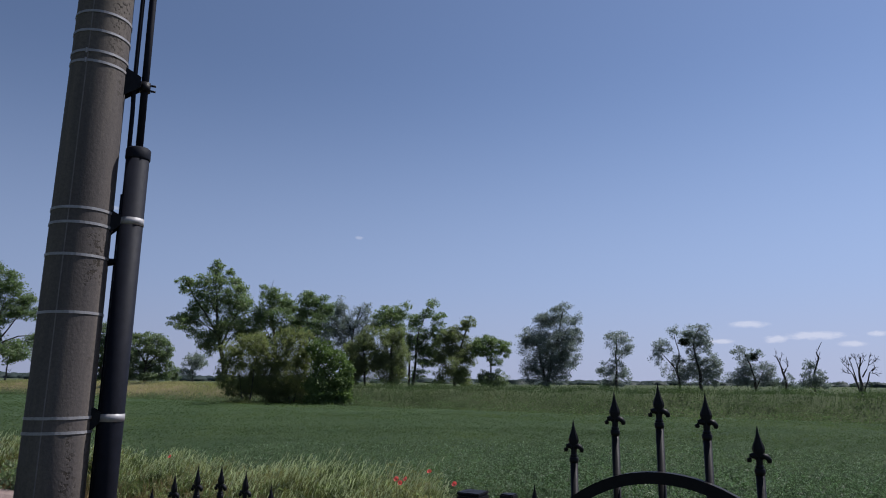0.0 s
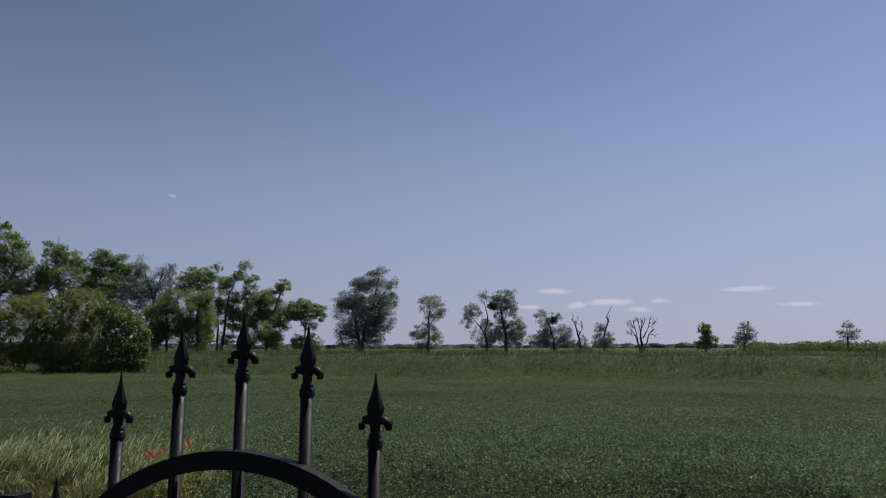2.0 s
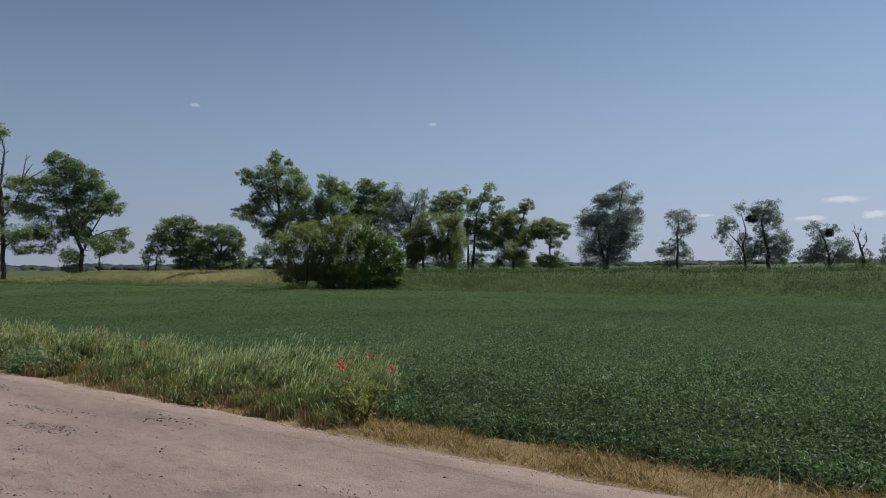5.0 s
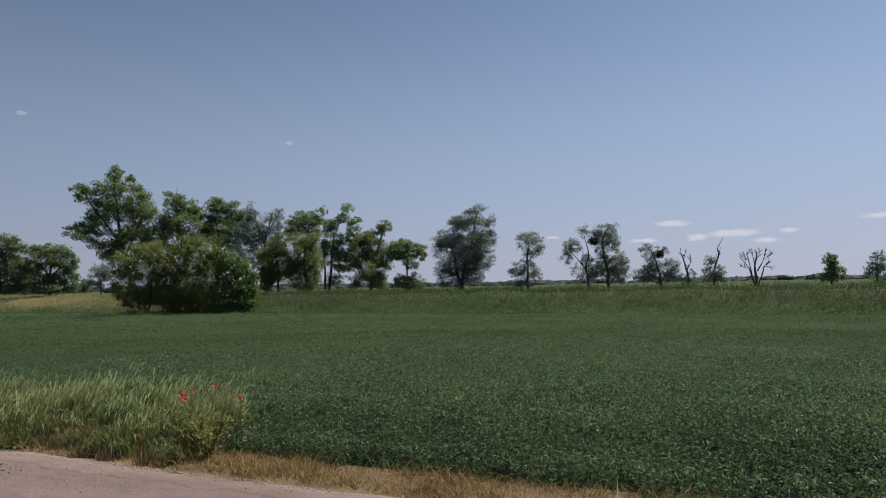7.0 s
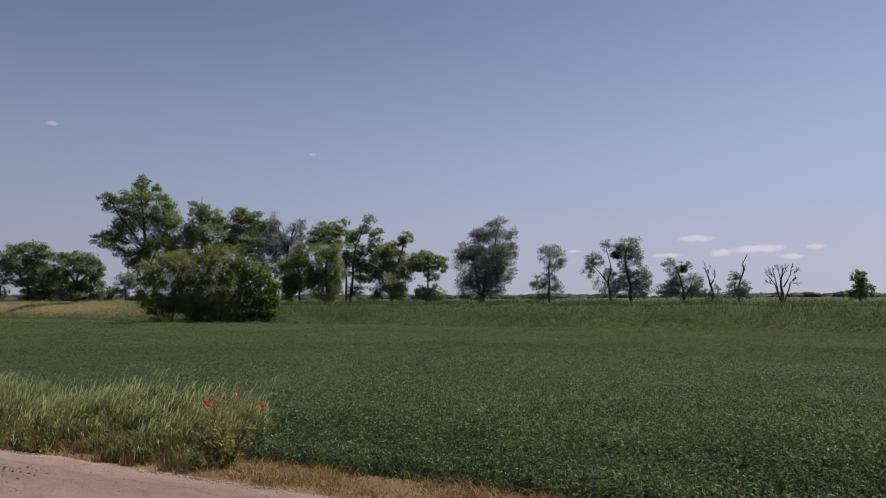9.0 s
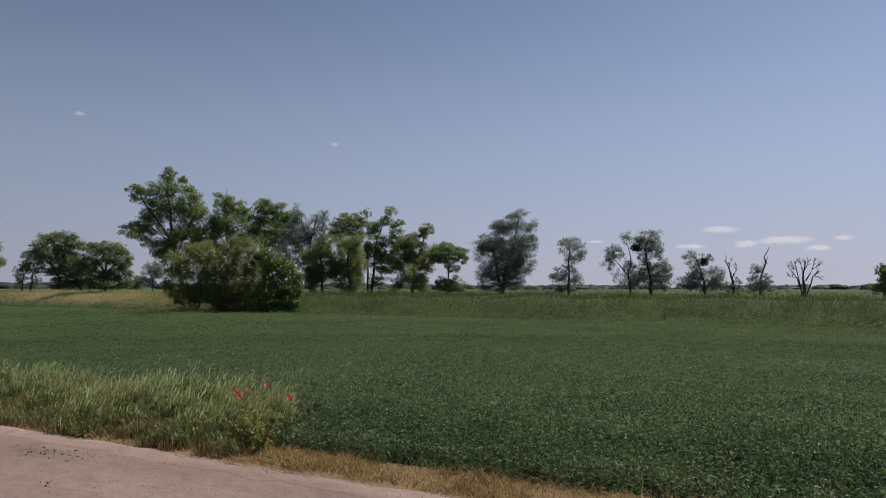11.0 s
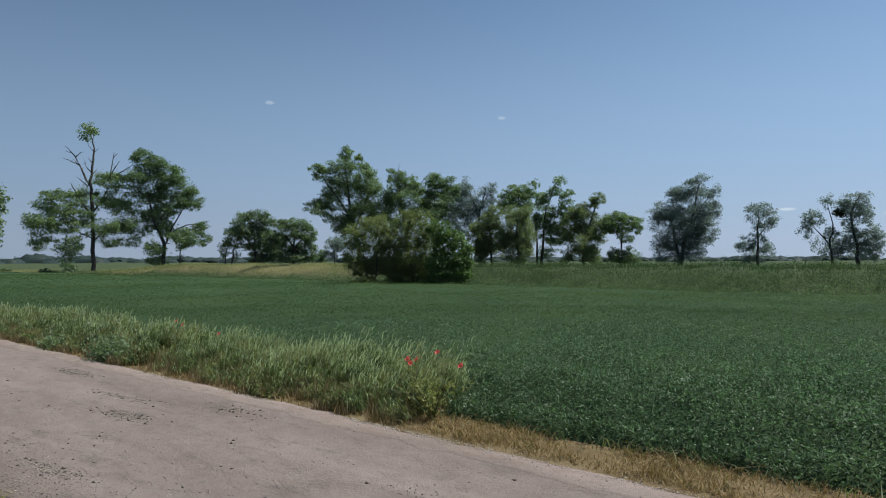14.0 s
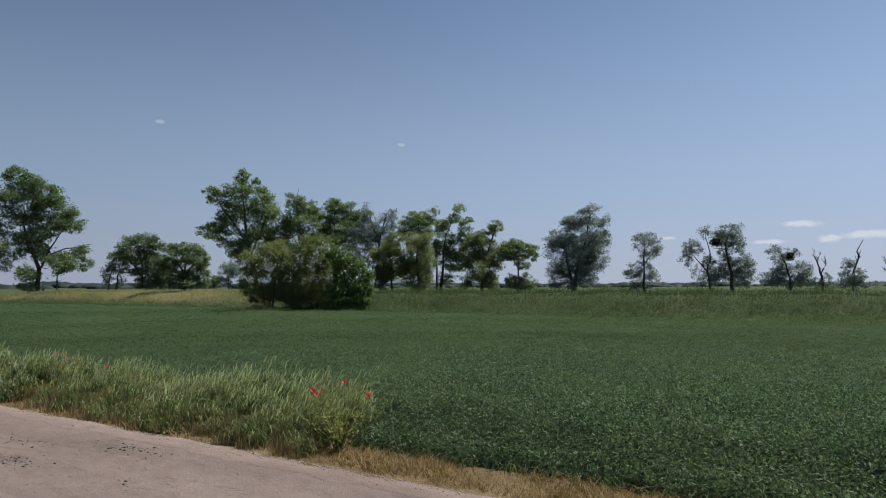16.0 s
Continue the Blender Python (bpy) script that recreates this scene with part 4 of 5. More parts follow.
tree('shrub', -64.20, 55.66, 51.0, 'broadleaf', 'small distant shrub on the dyke',
     [(-0.01, 1.19, 0.98, 0.7, 1), (-0.54, 0.92, 0.7, 0.56, 1)],
     [([(0.0, 0.3), (-0.01, 1.33)], 0.1)])
tree('tree', -51.62, 47.34, 49.8, 'willow', 'small grey-green willow behind the big bush',
     [(-0.18, 1.92, 0.93, 0.93, 1), (0.49, 2.15, 0.81, 0.81, 1), (-0.45, 1.0, 0.69, 0.58, 1)],
     [([(0.0, -0.13), (-0.07, 1.46)], 0.15)])
tree('tree', -40.94, 41.32, 47.6, 'poplar', 'tallest poplar of the row with an uneven crown',
     [(-1.39, 9.46, 0.67, 0.58, 1), (-0.4, 9.01, 0.43, 0.38, 1), (-3.56, 7.89, 0.86, 0.58, 1), (-1.94, 8.16, 1.2, 0.72, 1), (-0.06, 7.72, 0.96, 0.86, 1), (-2.16, 6.73, 1.2, 0.96, 1), (-0.29, 6.53, 1.44, 1.2, 1), (0.89, 6.31, 0.58, 1.05, 1), (-2.85, 5.77, 0.96, 0.86, 1), (-3.77, 4.95, 1.05, 0.58, 1), (-2.61, 4.35, 0.96, 0.72, 0.7), (-0.28, 4.86, 1.44, 0.96, 1), (1.14, 4.4, 0.86, 0.96, 1), (-1.2, 3.66, 1.05, 0.96, 1), (-1.66, 2.94, 0.72, 0.72, 1)],
     [([(0.0, -0.84), (-0.63, 2.72), (-1.12, 5.56), (-1.48, 8.89)], 0.45), ([(-0.83, 3.66), (-2.72, 6.48), (-3.56, 7.89)], 0.2), ([(-0.64, 2.95), (0.65, 6.54)], 0.2), ([(-0.83, 3.9), (-2.85, 5.3), (-4.0, 4.85)], 0.15)])
tree('tree', -37.44, 43.46, 43.6, 'poplar', 'leafy poplar with a bare twig at its top',
     [(-1.07, 7.18, 0.8, 0.75, 1), (-0.04, 6.72, 0.94, 0.71, 1), (-1.44, 5.76, 1.13, 0.94, 1), (-0.03, 5.3, 1.18, 0.94, 1), (-1.9, 4.82, 0.85, 0.85, 0.6), (-1.43, 3.64, 1.18, 0.94, 0.8), (0.67, 6.4, 0.57, 0.57, 1)],
     [([(0.0, -0.72), (-0.39, 3.18), (-0.88, 6.0), (-1.08, 7.42)], 0.35), ([(-1.08, 7.42), (-0.98, 7.99), (-0.89, 8.51)], 0.07), ([(-0.3, 2.71), (-1.67, 5.05)], 0.15)])
tree('tree', -36.54, 45.64, 41.5, 'poplar', 'green poplar with a wide upper crown',
     [(-0.27, 7.09, 0.96, 0.58, 1), (0.69, 6.86, 0.96, 0.72, 1), (-0.51, 6.13, 1.2, 0.72, 1), (0.69, 5.65, 1.44, 0.86, 1), (1.65, 6.38, 0.86, 0.58, 0.8), (-0.26, 4.68, 1.68, 0.96, 1), (-1.7, 4.44, 0.86, 0.86, 0.6), (1.18, 4.45, 1.2, 0.86, 1)],
     [([(0.0, -0.73), (-0.02, 3.24), (-0.03, 6.85)], 0.35), ([(-1.47, 6.7), (-0.75, 7.62)], 0.07), ([(-0.02, 3.24), (1.41, 6.14)], 0.15), ([(-0.01, 2.76), (-1.46, 5.64)], 0.15)])
tree('tree', -32.37, 46.50, 37.7, 'willow', 'thin-leaved grey willow with sky showing through',
     [(-1.18, 6.5, 0.6, 0.6, 0.7), (-0.94, 5.71, 0.83, 0.83, 0.8), (0.45, 5.95, 0.74, 0.56, 0.6), (0.91, 6.3, 0.5, 0.5, 0.6), (-0.01, 4.78, 1.16, 0.69, 0.9), (1.15, 5.25, 0.5, 0.42, 0.7), (-1.4, 4.78, 0.93, 0.93, 1), (-1.86, 3.39, 1.02, 0.93, 1), (-0.2, 3.6, 1.1, 0.8, 0.9), (0.8, 4.0, 0.8, 0.7, 0.8)],
     [([(0.0, -0.54), (-0.15, 4.09), (0.45, 6.41)], 0.3), ([(-0.15, 3.86), (-0.94, 6.65)], 0.15), ([(-0.1, 3.16), (1.24, 5.48)], 0.15), ([(0.13, 5.02), (0.91, 6.41)], 0.1)])
tree('tree', -29.84, 44.65, 36.7, 'olive', 'grey-green willow thicket on the bank',
     [(-1.01, 1.48, 0.61, 1.14, 1), (-1.28, 2.66, 0.61, 0.79, 1), (-0.22, 3.23, 0.88, 0.88, 1), (-0.44, 2.14, 0.88, 0.96, 1), (0.22, 1.48, 0.88, 0.88, 1), (-0.88, 1.04, 0.53, 0.79, 1), (0.21, 4.11, 0.66, 0.53, 0.6)],
     [([(0.0, -0.31), (-0.14, 2.14), (-0.14, 3.45)], 0.2)])
tree('tree', -27.67, 44.97, 34.6, 'olive', 'dense rounded olive-green willow',
     [(-0.0, 3.83, 1.07, 0.6, 1), (-0.43, 2.75, 1.07, 1.07, 1), (0.64, 2.54, 0.64, 1.29, 1), (-0.43, 1.25, 1.07, 1.07, 1), (0.64, 0.82, 0.64, 0.86, 1), (-1.2, 2.11, 0.56, 0.86, 1)],
     [([(0.0, -0.29), (-0.09, 2.54), (-0.0, 3.83)], 0.25)])
tree('tree', -32.58, 52.52, 34.4, 'poplar', 'poplar whose crown rises behind the willow',
     [(-0.25, 6.69, 0.91, 0.5, 1), (-0.76, 5.93, 1.11, 0.71, 1), (0.25, 6.18, 0.91, 0.71, 1), (-1.26, 5.17, 0.76, 0.6, 1), (1.25, 7.18, 0.45, 0.5, 0.5), (0.5, 5.17, 0.71, 0.6, 1)],
     [([(0.0, -0.52), (-0.0, 3.4), (-0.15, 6.43)], 0.3)])
tree('tree', -28.42, 49.28, 32.7, 'poplar', 'open-crowned poplar with two dark trunks',
     [(0.23, 5.23, 0.74, 0.65, 1), (1.38, 6.61, 0.46, 0.65, 0.6), (1.06, 5.92, 0.46, 0.46, 0.8), (2.06, 5.54, 0.56, 0.46, 0.9), (1.83, 4.62, 0.74, 0.65, 1), (0.46, 4.08, 0.93, 0.83, 1), (0.92, 2.93, 1.11, 0.83, 1), (-0.36, 3.16, 0.56, 0.93, 0.9), (1.14, 2.01, 1.02, 0.65, 0.9), (0.46, 1.09, 0.83, 0.56, 0.6), (1.83, 3.61, 0.74, 0.65, 0.9)],
     [([(-0.0, -0.16), (0.23, 2.24), (0.46, 4.54), (1.24, 6.61)], 0.25), ([(-0.27, -0.16), (-0.37, 2.7), (-0.23, 4.54)], 0.2), ([(0.37, 3.16), (1.6, 4.76)], 0.1)])
tree('tree', -25.02, 50.16, 29.2, 'olive', 'willow with one limb reaching above the crown',
     [(-0.21, 4.45, 0.68, 0.55, 1), (-0.88, 3.91, 0.55, 0.55, 1), (0.23, 3.9, 0.91, 0.64, 1), (1.11, 5.33, 0.64, 0.5, 0.9), (0.76, 4.8, 0.41, 0.32, 0.6), (-0.44, 2.87, 1.0, 1.0, 1), (0.67, 2.64, 0.82, 0.91, 1), (0.0, 1.53, 1.14, 1.0, 1), (1.33, 2.42, 0.45, 0.64, 0.6), (-1.1, 1.08, 0.64, 0.82, 0.6), (0.66, 0.85, 0.68, 0.64, 1), (1.55, 3.53, 0.68, 0.55, 0.7)],
     [([(-0.0, -0.18), (0.09, 2.2), (0.89, 4.53), (1.2, 5.42)], 0.25), ([(0.05, 1.75), (-0.43, 4.0)], 0.15)])
tree('tree', -21.99, 50.62, 26.2, 'poplar', 'small umbrella-crowned tree on a thin trunk',
     [(-0.07, 3.77, 0.71, 0.45, 1), (-0.71, 3.34, 0.8, 0.54, 1), (0.56, 3.37, 0.8, 0.54, 1), (0.98, 2.8, 0.54, 0.4, 1), (-0.07, 2.81, 1.07, 0.45, 0.9), (0.35, 2.16, 0.62, 0.4, 0.8), (-1.14, 2.82, 0.45, 0.4, 0.9)],
     [([(-0.0, -0.11), (-0.03, 1.94), (-0.07, 3.68)], 0.18), ([(-0.03, 1.85), (-0.93, 3.12)], 0.1), ([(-0.03, 2.16), (0.77, 3.11)], 0.1)])
tree('shrub', -21.77, 50.17, 26.2, 'broadleaf', 'dark shrub at the foot of the small tree',
     [(-0.59, 0.85, 0.53, 0.53, 1), (0.55, 0.85, 0.62, 0.62, 1), (0.0, 0.42, 0.97, 0.44, 1)],
     [([(-0.0, -0.1), (-0.5, 0.76)], 0.1), ([(-0.0, -0.1), (0.51, 0.76)], 0.1)])
tree('tree', -16.67, 48.61, 21.7, 'willow', 'large rounded silver willow standing alone',
     [(1.24, 5.73, 0.74, 0.41, 0.8), (0.67, 5.16, 1.24, 0.62, 1), (-0.27, 4.98, 0.62, 0.5, 1), (-1.23, 3.81, 0.83, 0.58, 0.8), (2.15, 4.92, 0.5, 0.66, 0.6), (2.33, 3.94, 0.41, 0.5, 0.6), (-0.09, 3.99, 1.24, 1.03, 1), (1.22, 4.16, 1.03, 1.03, 1), (-0.47, 2.8, 1.24, 1.03, 1), (1.03, 2.79, 1.24, 1.03, 1), (1.96, 3.17, 0.5, 0.5, 0.7), (-0.86, 1.62, 1.03, 0.83, 1), (0.46, 1.61, 1.24, 1.03, 1), (1.39, 2.0, 0.83, 0.83, 1), (-1.44, 1.02, 0.41, 0.62, 0.5), (2.32, 2.38, 0.33, 0.33, 0.4), (-0.49, 0.63, 0.83, 0.5, 0.7), (0.83, 0.82, 0.83, 0.5, 0.7)],
     [([(-0.0, -0.04), (0.35, 2.01), (0.89, 3.57), (1.27, 5.61)], 0.35), ([(-0.04, 0.03), (-0.47, 2.8), (-1.04, 3.81)], 0.25), ([(0.66, 2.79), (1.97, 4.73)], 0.15)])
tree('tree', -11.23, 47.31, 16.2, 'willow', 'slim tree with a light top and dark skirt',
     [(-0.36, 3.61, 0.39, 0.31, 0.5), (0.23, 3.66, 0.62, 0.31, 0.7), (0.72, 3.47, 0.39, 0.39, 0.6), (-0.04, 3.13, 0.54, 0.47, 0.6), (0.78, 2.76, 0.54, 0.47, 0.7), (0.29, 2.59, 0.47, 0.47, 0.6), (-0.05, 1.7, 0.54, 0.47, 0.8), (-0.72, 1.34, 0.62, 0.47, 0.9), (0.44, 1.16, 0.54, 0.54, 0.9), (-0.22, 0.62, 0.85, 0.54, 1)],
     [([(-0.0, -0.16), (0.02, 1.88), (0.07, 3.49)], 0.2), ([(0.02, 1.88), (0.72, 2.87)], 0.08)])
tree('tree', -7.49, 49.25, 11.2, 'willow', 'sparse willow leaning to one side',
     [(-1.07, 2.76, 0.63, 0.63, 0.9), (-1.39, 2.23, 0.4, 0.48, 0.6), (-0.27, 3.98, 0.4, 0.4, 0.6), (-0.93, 1.34, 0.32, 0.48, 0.4), (0.02, 1.86, 0.56, 0.56, 0.7), (-0.15, 0.98, 0.71, 0.63, 0.8), (0.32, 1.33, 0.48, 0.56, 0.6)],
     [([(-0.0, 0.11), (-0.2, 1.33), (-1.01, 2.41)], 0.2), ([(-0.14, 1.16), (0.03, 2.56), (-0.27, 3.98)], 0.12)])
tree('tree', -6.14, 49.50, 9.6, 'willow', 'open-crowned willow with a dark mistletoe ball',
     [(-0.25, 4.0, 0.71, 0.4, 0.7), (0.29, 4.25, 0.4, 0.32, 0.5), (-0.56, 3.42, 0.71, 0.56, 0.9), (0.19, 3.39, 0.56, 0.63, 0.9), (0.48, 2.87, 0.4, 0.4, 0.6), (-0.87, 3.78, 0.48, 0.4, 0.8), (-1.03, 3.29, 0.4, 0.32, 1.8), (-0.42, 2.54, 0.48, 0.56, 0.7), (-0.28, 1.85, 0.56, 0.56, 0.8), (0.62, 1.83, 0.63, 0.63, 0.9), (1.06, 1.66, 0.4, 0.48, 0.7), (0.16, 1.15, 0.87, 0.71, 0.9), (-0.59, 1.15, 0.48, 0.63, 0.8), (0.75, 0.98, 0.56, 0.56, 0.8)],
     [([(-0.0, 0.08), (-0.22, 1.85), (-0.41, 3.24), (0.11, 4.33)], 0.25), ([(-0.19, 1.67), (0.62, 2.18)], 0.12)])
tree('tree', -3.18, 53.51, 5.0, 'willow', 'ragged willow with a mistletoe ball',
     [(-1.02, 2.87, 0.43, 0.34, 0.7), (-0.61, 2.44, 0.6, 0.52, 0.8), (0.02, 2.31, 0.3, 0.3, 1.8), (0.36, 2.65, 0.34, 0.34, 0.6), (-0.4, 1.59, 0.86, 0.6, 0.9), (0.84, 1.6, 0.6, 0.6, 0.7), (-1.25, 0.75, 0.86, 0.52, 1.2), (0.01, 0.75, 0.77, 0.6, 1), (0.83, 0.76, 0.6, 0.52, 0.9)],
     [([(-0.0, -0.0), (-0.2, 1.38), (-0.6, 2.65)], 0.2), ([(-0.12, 0.96), (0.76, 2.02)], 0.1)])
tree('dead_tree', -1.33, 53.64, 2.9, 'willow', 'bare broken snag beside the willow',
     [(0.41, 0.47, 0.43, 0.3, 0.8), (-0.25, 0.55, 0.4, 0.45, 0.7), (0.3, 1.0, 0.3, 0.3, 0.5)],
     [([(0.0, 0.01), (-0.05, 1.1), (-0.25, 1.9), (-0.5, 2.55)], 0.2), ([(-0.08, 1.3), (0.18, 1.75), (0.22, 2.1)], 0.1), ([(-0.25, 1.9), (-0.2, 2.3)], 0.06)])
tree('tree', 0.44, 52.70, 1.0, 'willow', 'bushy willow with a bare stem sticking out',
     [(-0.29, 1.78, 0.42, 0.38, 0.7), (-0.1, 1.17, 0.67, 0.51, 1), (0.28, 0.76, 0.59, 0.51, 1), (-0.39, 0.56, 0.42, 0.34, 1)],
     [([(-0.0, 0.03), (0.02, 1.37), (0.35, 2.31), (0.23, 2.64), (0.6, 3.37)], 0.16), ([(0.27, 2.27), (0.47, 2.68)], 0.06)])
tree('dead_tree', 3.01, 51.68, -1.9, 'willow', 'bare dead tree with forked grey branches',
     [],
     [([(0.0, 0.1), (0.02, 0.7), (-0.05, 1.5), (0.12, 2.3)], 0.34), ([(-0.03, 0.72), (-0.4, 1.3), (-0.8, 1.85)], 0.17), ([(-0.06, 1.0), (-0.4, 1.75), (-0.55, 2.35)], 0.13), ([(0.05, 0.75), (0.5, 1.4), (0.85, 1.75)], 0.16), ([(0.09, 1.1), (0.48, 1.85), (0.6, 2.4)], 0.13), ([(-0.05, 1.5), (-0.22, 2.45)], 0.09), ([(0.05, 1.8), (0.32, 2.4)], 0.08), ([(-0.4, 1.3), (-0.85, 1.4)], 0.06), ([(0.5, 1.4), (0.9, 1.3)], 0.05), ([(-0.4, 1.75), (-0.85, 2.15)], 0.05), ([(0.48, 1.85), (0.9, 2.1)], 0.05)])
tree('tree', 8.39, 61.29, -6.8, 'broadleaf', 'narrow dark tree on the bank',
     [(-0.13, 2.1, 0.4, 0.4, 1), (0.12, 1.68, 0.5, 0.55, 1.2), (0.23, 1.09, 0.79, 0.6, 1), (-0.08, 0.63, 0.89, 0.4, 1)],
     [([(-0.0, 0.12), (0.04, 2.0)], 0.2)])
tree('tree', 11.53, 62.87, -9.5, 'willow', 'small light-crowned tree on the bank',
     [(0.14, 2.18, 0.41, 0.36, 0.8), (0.34, 1.67, 0.72, 0.51, 0.8), (-0.31, 1.11, 0.72, 0.51, 0.8), (0.44, 0.97, 0.72, 0.51, 0.8)],
     [([(-0.01, 0.09), (0.14, 2.13)], 0.2)])
tree('tree', 19.44, 63.10, -16.4, 'willow', 'sparse little tree at the end of the row',
     [(-0.05, 2.13, 0.42, 0.42, 0.6), (0.51, 1.59, 0.42, 0.32, 0.6), (-0.45, 1.59, 0.42, 0.32, 0.5), (-0.09, 1.05, 0.63, 0.53, 0.5)],
     [([(-0.01, 0.15), (-0.04, 1.36), (-0.05, 2.13)], 0.18), ([(-0.01, 1.14), (0.55, 1.68)], 0.08), ([(-0.01, 1.05), (-0.84, 1.59)], 0.08)])
tree('shrub', -27.22, 29.64, 46.6, 'bushL', 'wide olive-green willow bush at the crop edge',
     [(-0.89, 3.22, 0.86, 0.66, 0.8), (0.21, 3.69, 0.93, 0.66, 0.8), (-1.15, 2.31, 0.73, 0.79, 0.8), (-0.01, 2.48, 1.12, 0.99, 1), (0.96, 2.98, 0.86, 0.86, 0.8), (-1.3, 1.65, 0.53, 0.6, 0.7), (-0.33, 1.33, 1.12, 0.66, 1.6), (0.81, 1.66, 0.99, 0.93, 1.4), (-0.45, 3.88, 0.53, 0.4, 0.6), (0.46, 4.12, 0.4, 0.4, 0.5)],
     [([(0.0, 0.48), (-0.83, 2.96)], 0.12), ([(0.0, 0.48), (0.47, 3.63)], 0.12)])
tree('shrub', -25.82, 31.74, 43.1, 'bushL', 'tall pale olive bush between two others',
     [(-0.68, 3.84, 0.8, 0.6, 0.7), (-0.02, 4.18, 0.67, 0.47, 0.6), (0.49, 3.58, 0.87, 0.74, 0.8), (-0.68, 2.9, 1.0, 0.94, 0.9), (0.49, 2.58, 1.07, 1.0, 0.9), (-0.34, 1.57, 1.41, 0.94, 1.5), (-1.0, 0.9, 1.0, 0.47, 1.6), (0.66, 1.24, 1.2, 0.67, 1.6), (-0.35, 4.38, 0.3, 0.33, 0.45)],
     [([(0.0, 0.37), (-0.68, 3.57)], 0.12), ([(0.0, 0.37), (0.38, 3.91)], 0.12)])
tree('shrub', -23.16, 32.09, 39.9, 'bushR', 'bright green large-leaved bush with a dark base',
     [(-0.75, 3.03, 0.77, 0.64, 0.9), (0.06, 2.61, 0.71, 0.64, 0.9), (0.7, 2.06, 0.45, 0.58, 0.9), (-0.59, 1.96, 0.9, 0.84, 1), (0.38, 1.32, 0.64, 0.64, 1.4), (-0.74, 1.09, 0.97, 0.64, 1.6), (0.87, 1.32, 0.29, 0.52, 0.7), (-1.08, 3.41, 0.52, 0.39, 0.7), (-0.26, 0.68, 1.1, 0.32, 1.6)],
     [([(0.0, 0.26), (-0.75, 2.77)], 0.12), ([(0.0, 0.26), (0.64, 1.97)], 0.1)])
tree('tree', -129.74, 33.18, 76.8, 'broadleaf', 'large dense broadleaf tree at the end of the row',
     [(0.06, 14.73, 5.13, 4.46, 1), (3.98, 16.12, 2.45, 2.79, 1), (5.17, 13.65, 2.68, 2.45, 1), (5.98, 11.79, 1.79, 2.23, 1), (3.56, 10.26, 3.79, 3.35, 1), (-0.73, 9.15, 5.58, 5.58, 1), (4.75, 7.28, 2.23, 2.79, 1), (3.14, 4.79, 3.12, 2.45, 1), (6.19, 4.46, 1.45, 0.89, 0.8), (3.76, 2.25, 2.01, 1.34, 1), (-0.75, 3.62, 5.58, 3.35, 1)],
     [([(-0.0, -0.08), (0.18, 6.41), (0.52, 14.76)], 0.7), ([(0.17, 5.48), (3.95, 10.27)], 0.3), ([(0.09, 3.63), (5.14, 4.63)], 0.2)])
tree('shrub', -105.80, 33.79, 73.7, 'broadleaf', 'small dark shrub on the dry dyke',
     [(-0.27, 0.19, 0.83, 0.56, 1), (0.27, 0.11, 0.74, 0.46, 1)],
     [([(-0.0, -0.29), (-0.07, 0.27)], 0.08)])
tree('shrub', -89.06, 33.65, 70.9, 'broadleaf', 'small dark shrub on the dry dyke',
     [(-0.18, 0.15, 0.63, 0.4, 1), (0.25, 0.08, 0.56, 0.32, 1)],
     [([(-0.0, -0.27), (0.0, 0.22)], 0.08)])
tree('shrub', -83.53, 34.25, 69.5, 'broadleaf', 'ragged dark shrub beside the old poplar',
     [(-0.36, 0.7, 0.75, 0.68, 0.8), (0.36, 0.43, 0.68, 0.6, 0.8), (0.0, 0.16, 1.05, 0.45, 1)],
     [([(-0.0, -0.31), (-0.12, 0.7)], 0.08)])


GROVES = ((-71.6, 1.4, 0.7), (-68.3, 1.1, 0.5), (-61.7, 1.7, 0.35))


def far_woods():
    """Low woods on the horizon, far behind the dyke: lumpy crowns with leaf clumps."""
    pieces, domes = [], []
    k = np.arange(44)
    DOME = np.stack([k, k // 11 * 11 + (k + 1) % 11, k // 11 * 11 + (k + 1) % 11 + 11, k + 11], 1)
    for i in range(520):
        a = radians(rng.uniform(-80, 40))
        d = rng.choice([480.0, 750.0, 1100.0, 1500.0], p=[0.15, 0.25, 0.3, 0.3]) * rng.uniform(0.85, 1.15)
        x, y = d * math.sin(a), d * math.cos(a)
        h = (1.5 + 0.0040 * d) * rng.uniform(0.6, 1.25)
        for centre, half, more in GROVES:
            if abs(math.degrees(a) - centre) < half:
                h *= 1 + more * (1 - (abs(math.degrees(a) - centre) / half) ** 2)
        wdt = h * rng.uniform(1.6, 3.4)
        n = 36
        p = unit(n) * (rng.random((n, 1)) ** 0.5)
        c = np.stack([x + p[:, 0] * wdt, y + p[:, 1] * wdt, terrain(x, y) + h * 0.5 + p[:, 2] * h * 0.5], 1)
        pieces.append(leaf_quads(c, max(0.5, h * 0.2), (0, -0.5, 0.5), slim=0.9))
        ring = np.arange(11) * 2 * math.pi / 11
        tilt = np.array([0.0, 0.45, 0.85, 1.2, 1.5])[:, None]
        lump = rng.uniform(0.62, 1.1, (5, 11))
        v = np.stack([x + np.cos(tilt) * np.cos(ring) * wdt * lump, y + np.cos(tilt) * np.sin(ring) * wdt * lump, terrain(x, y) - 0.2 + np.sin(tilt) * h * lump], -1).reshape(-1, 3)
        domes.append((v, DOME))
    tagged(new("far_woods", quad_mesh("far_woods", *joined(*(pieces + domes)), FAR)), "low hazy green woods along the horizon", "woods", kind="stuff")


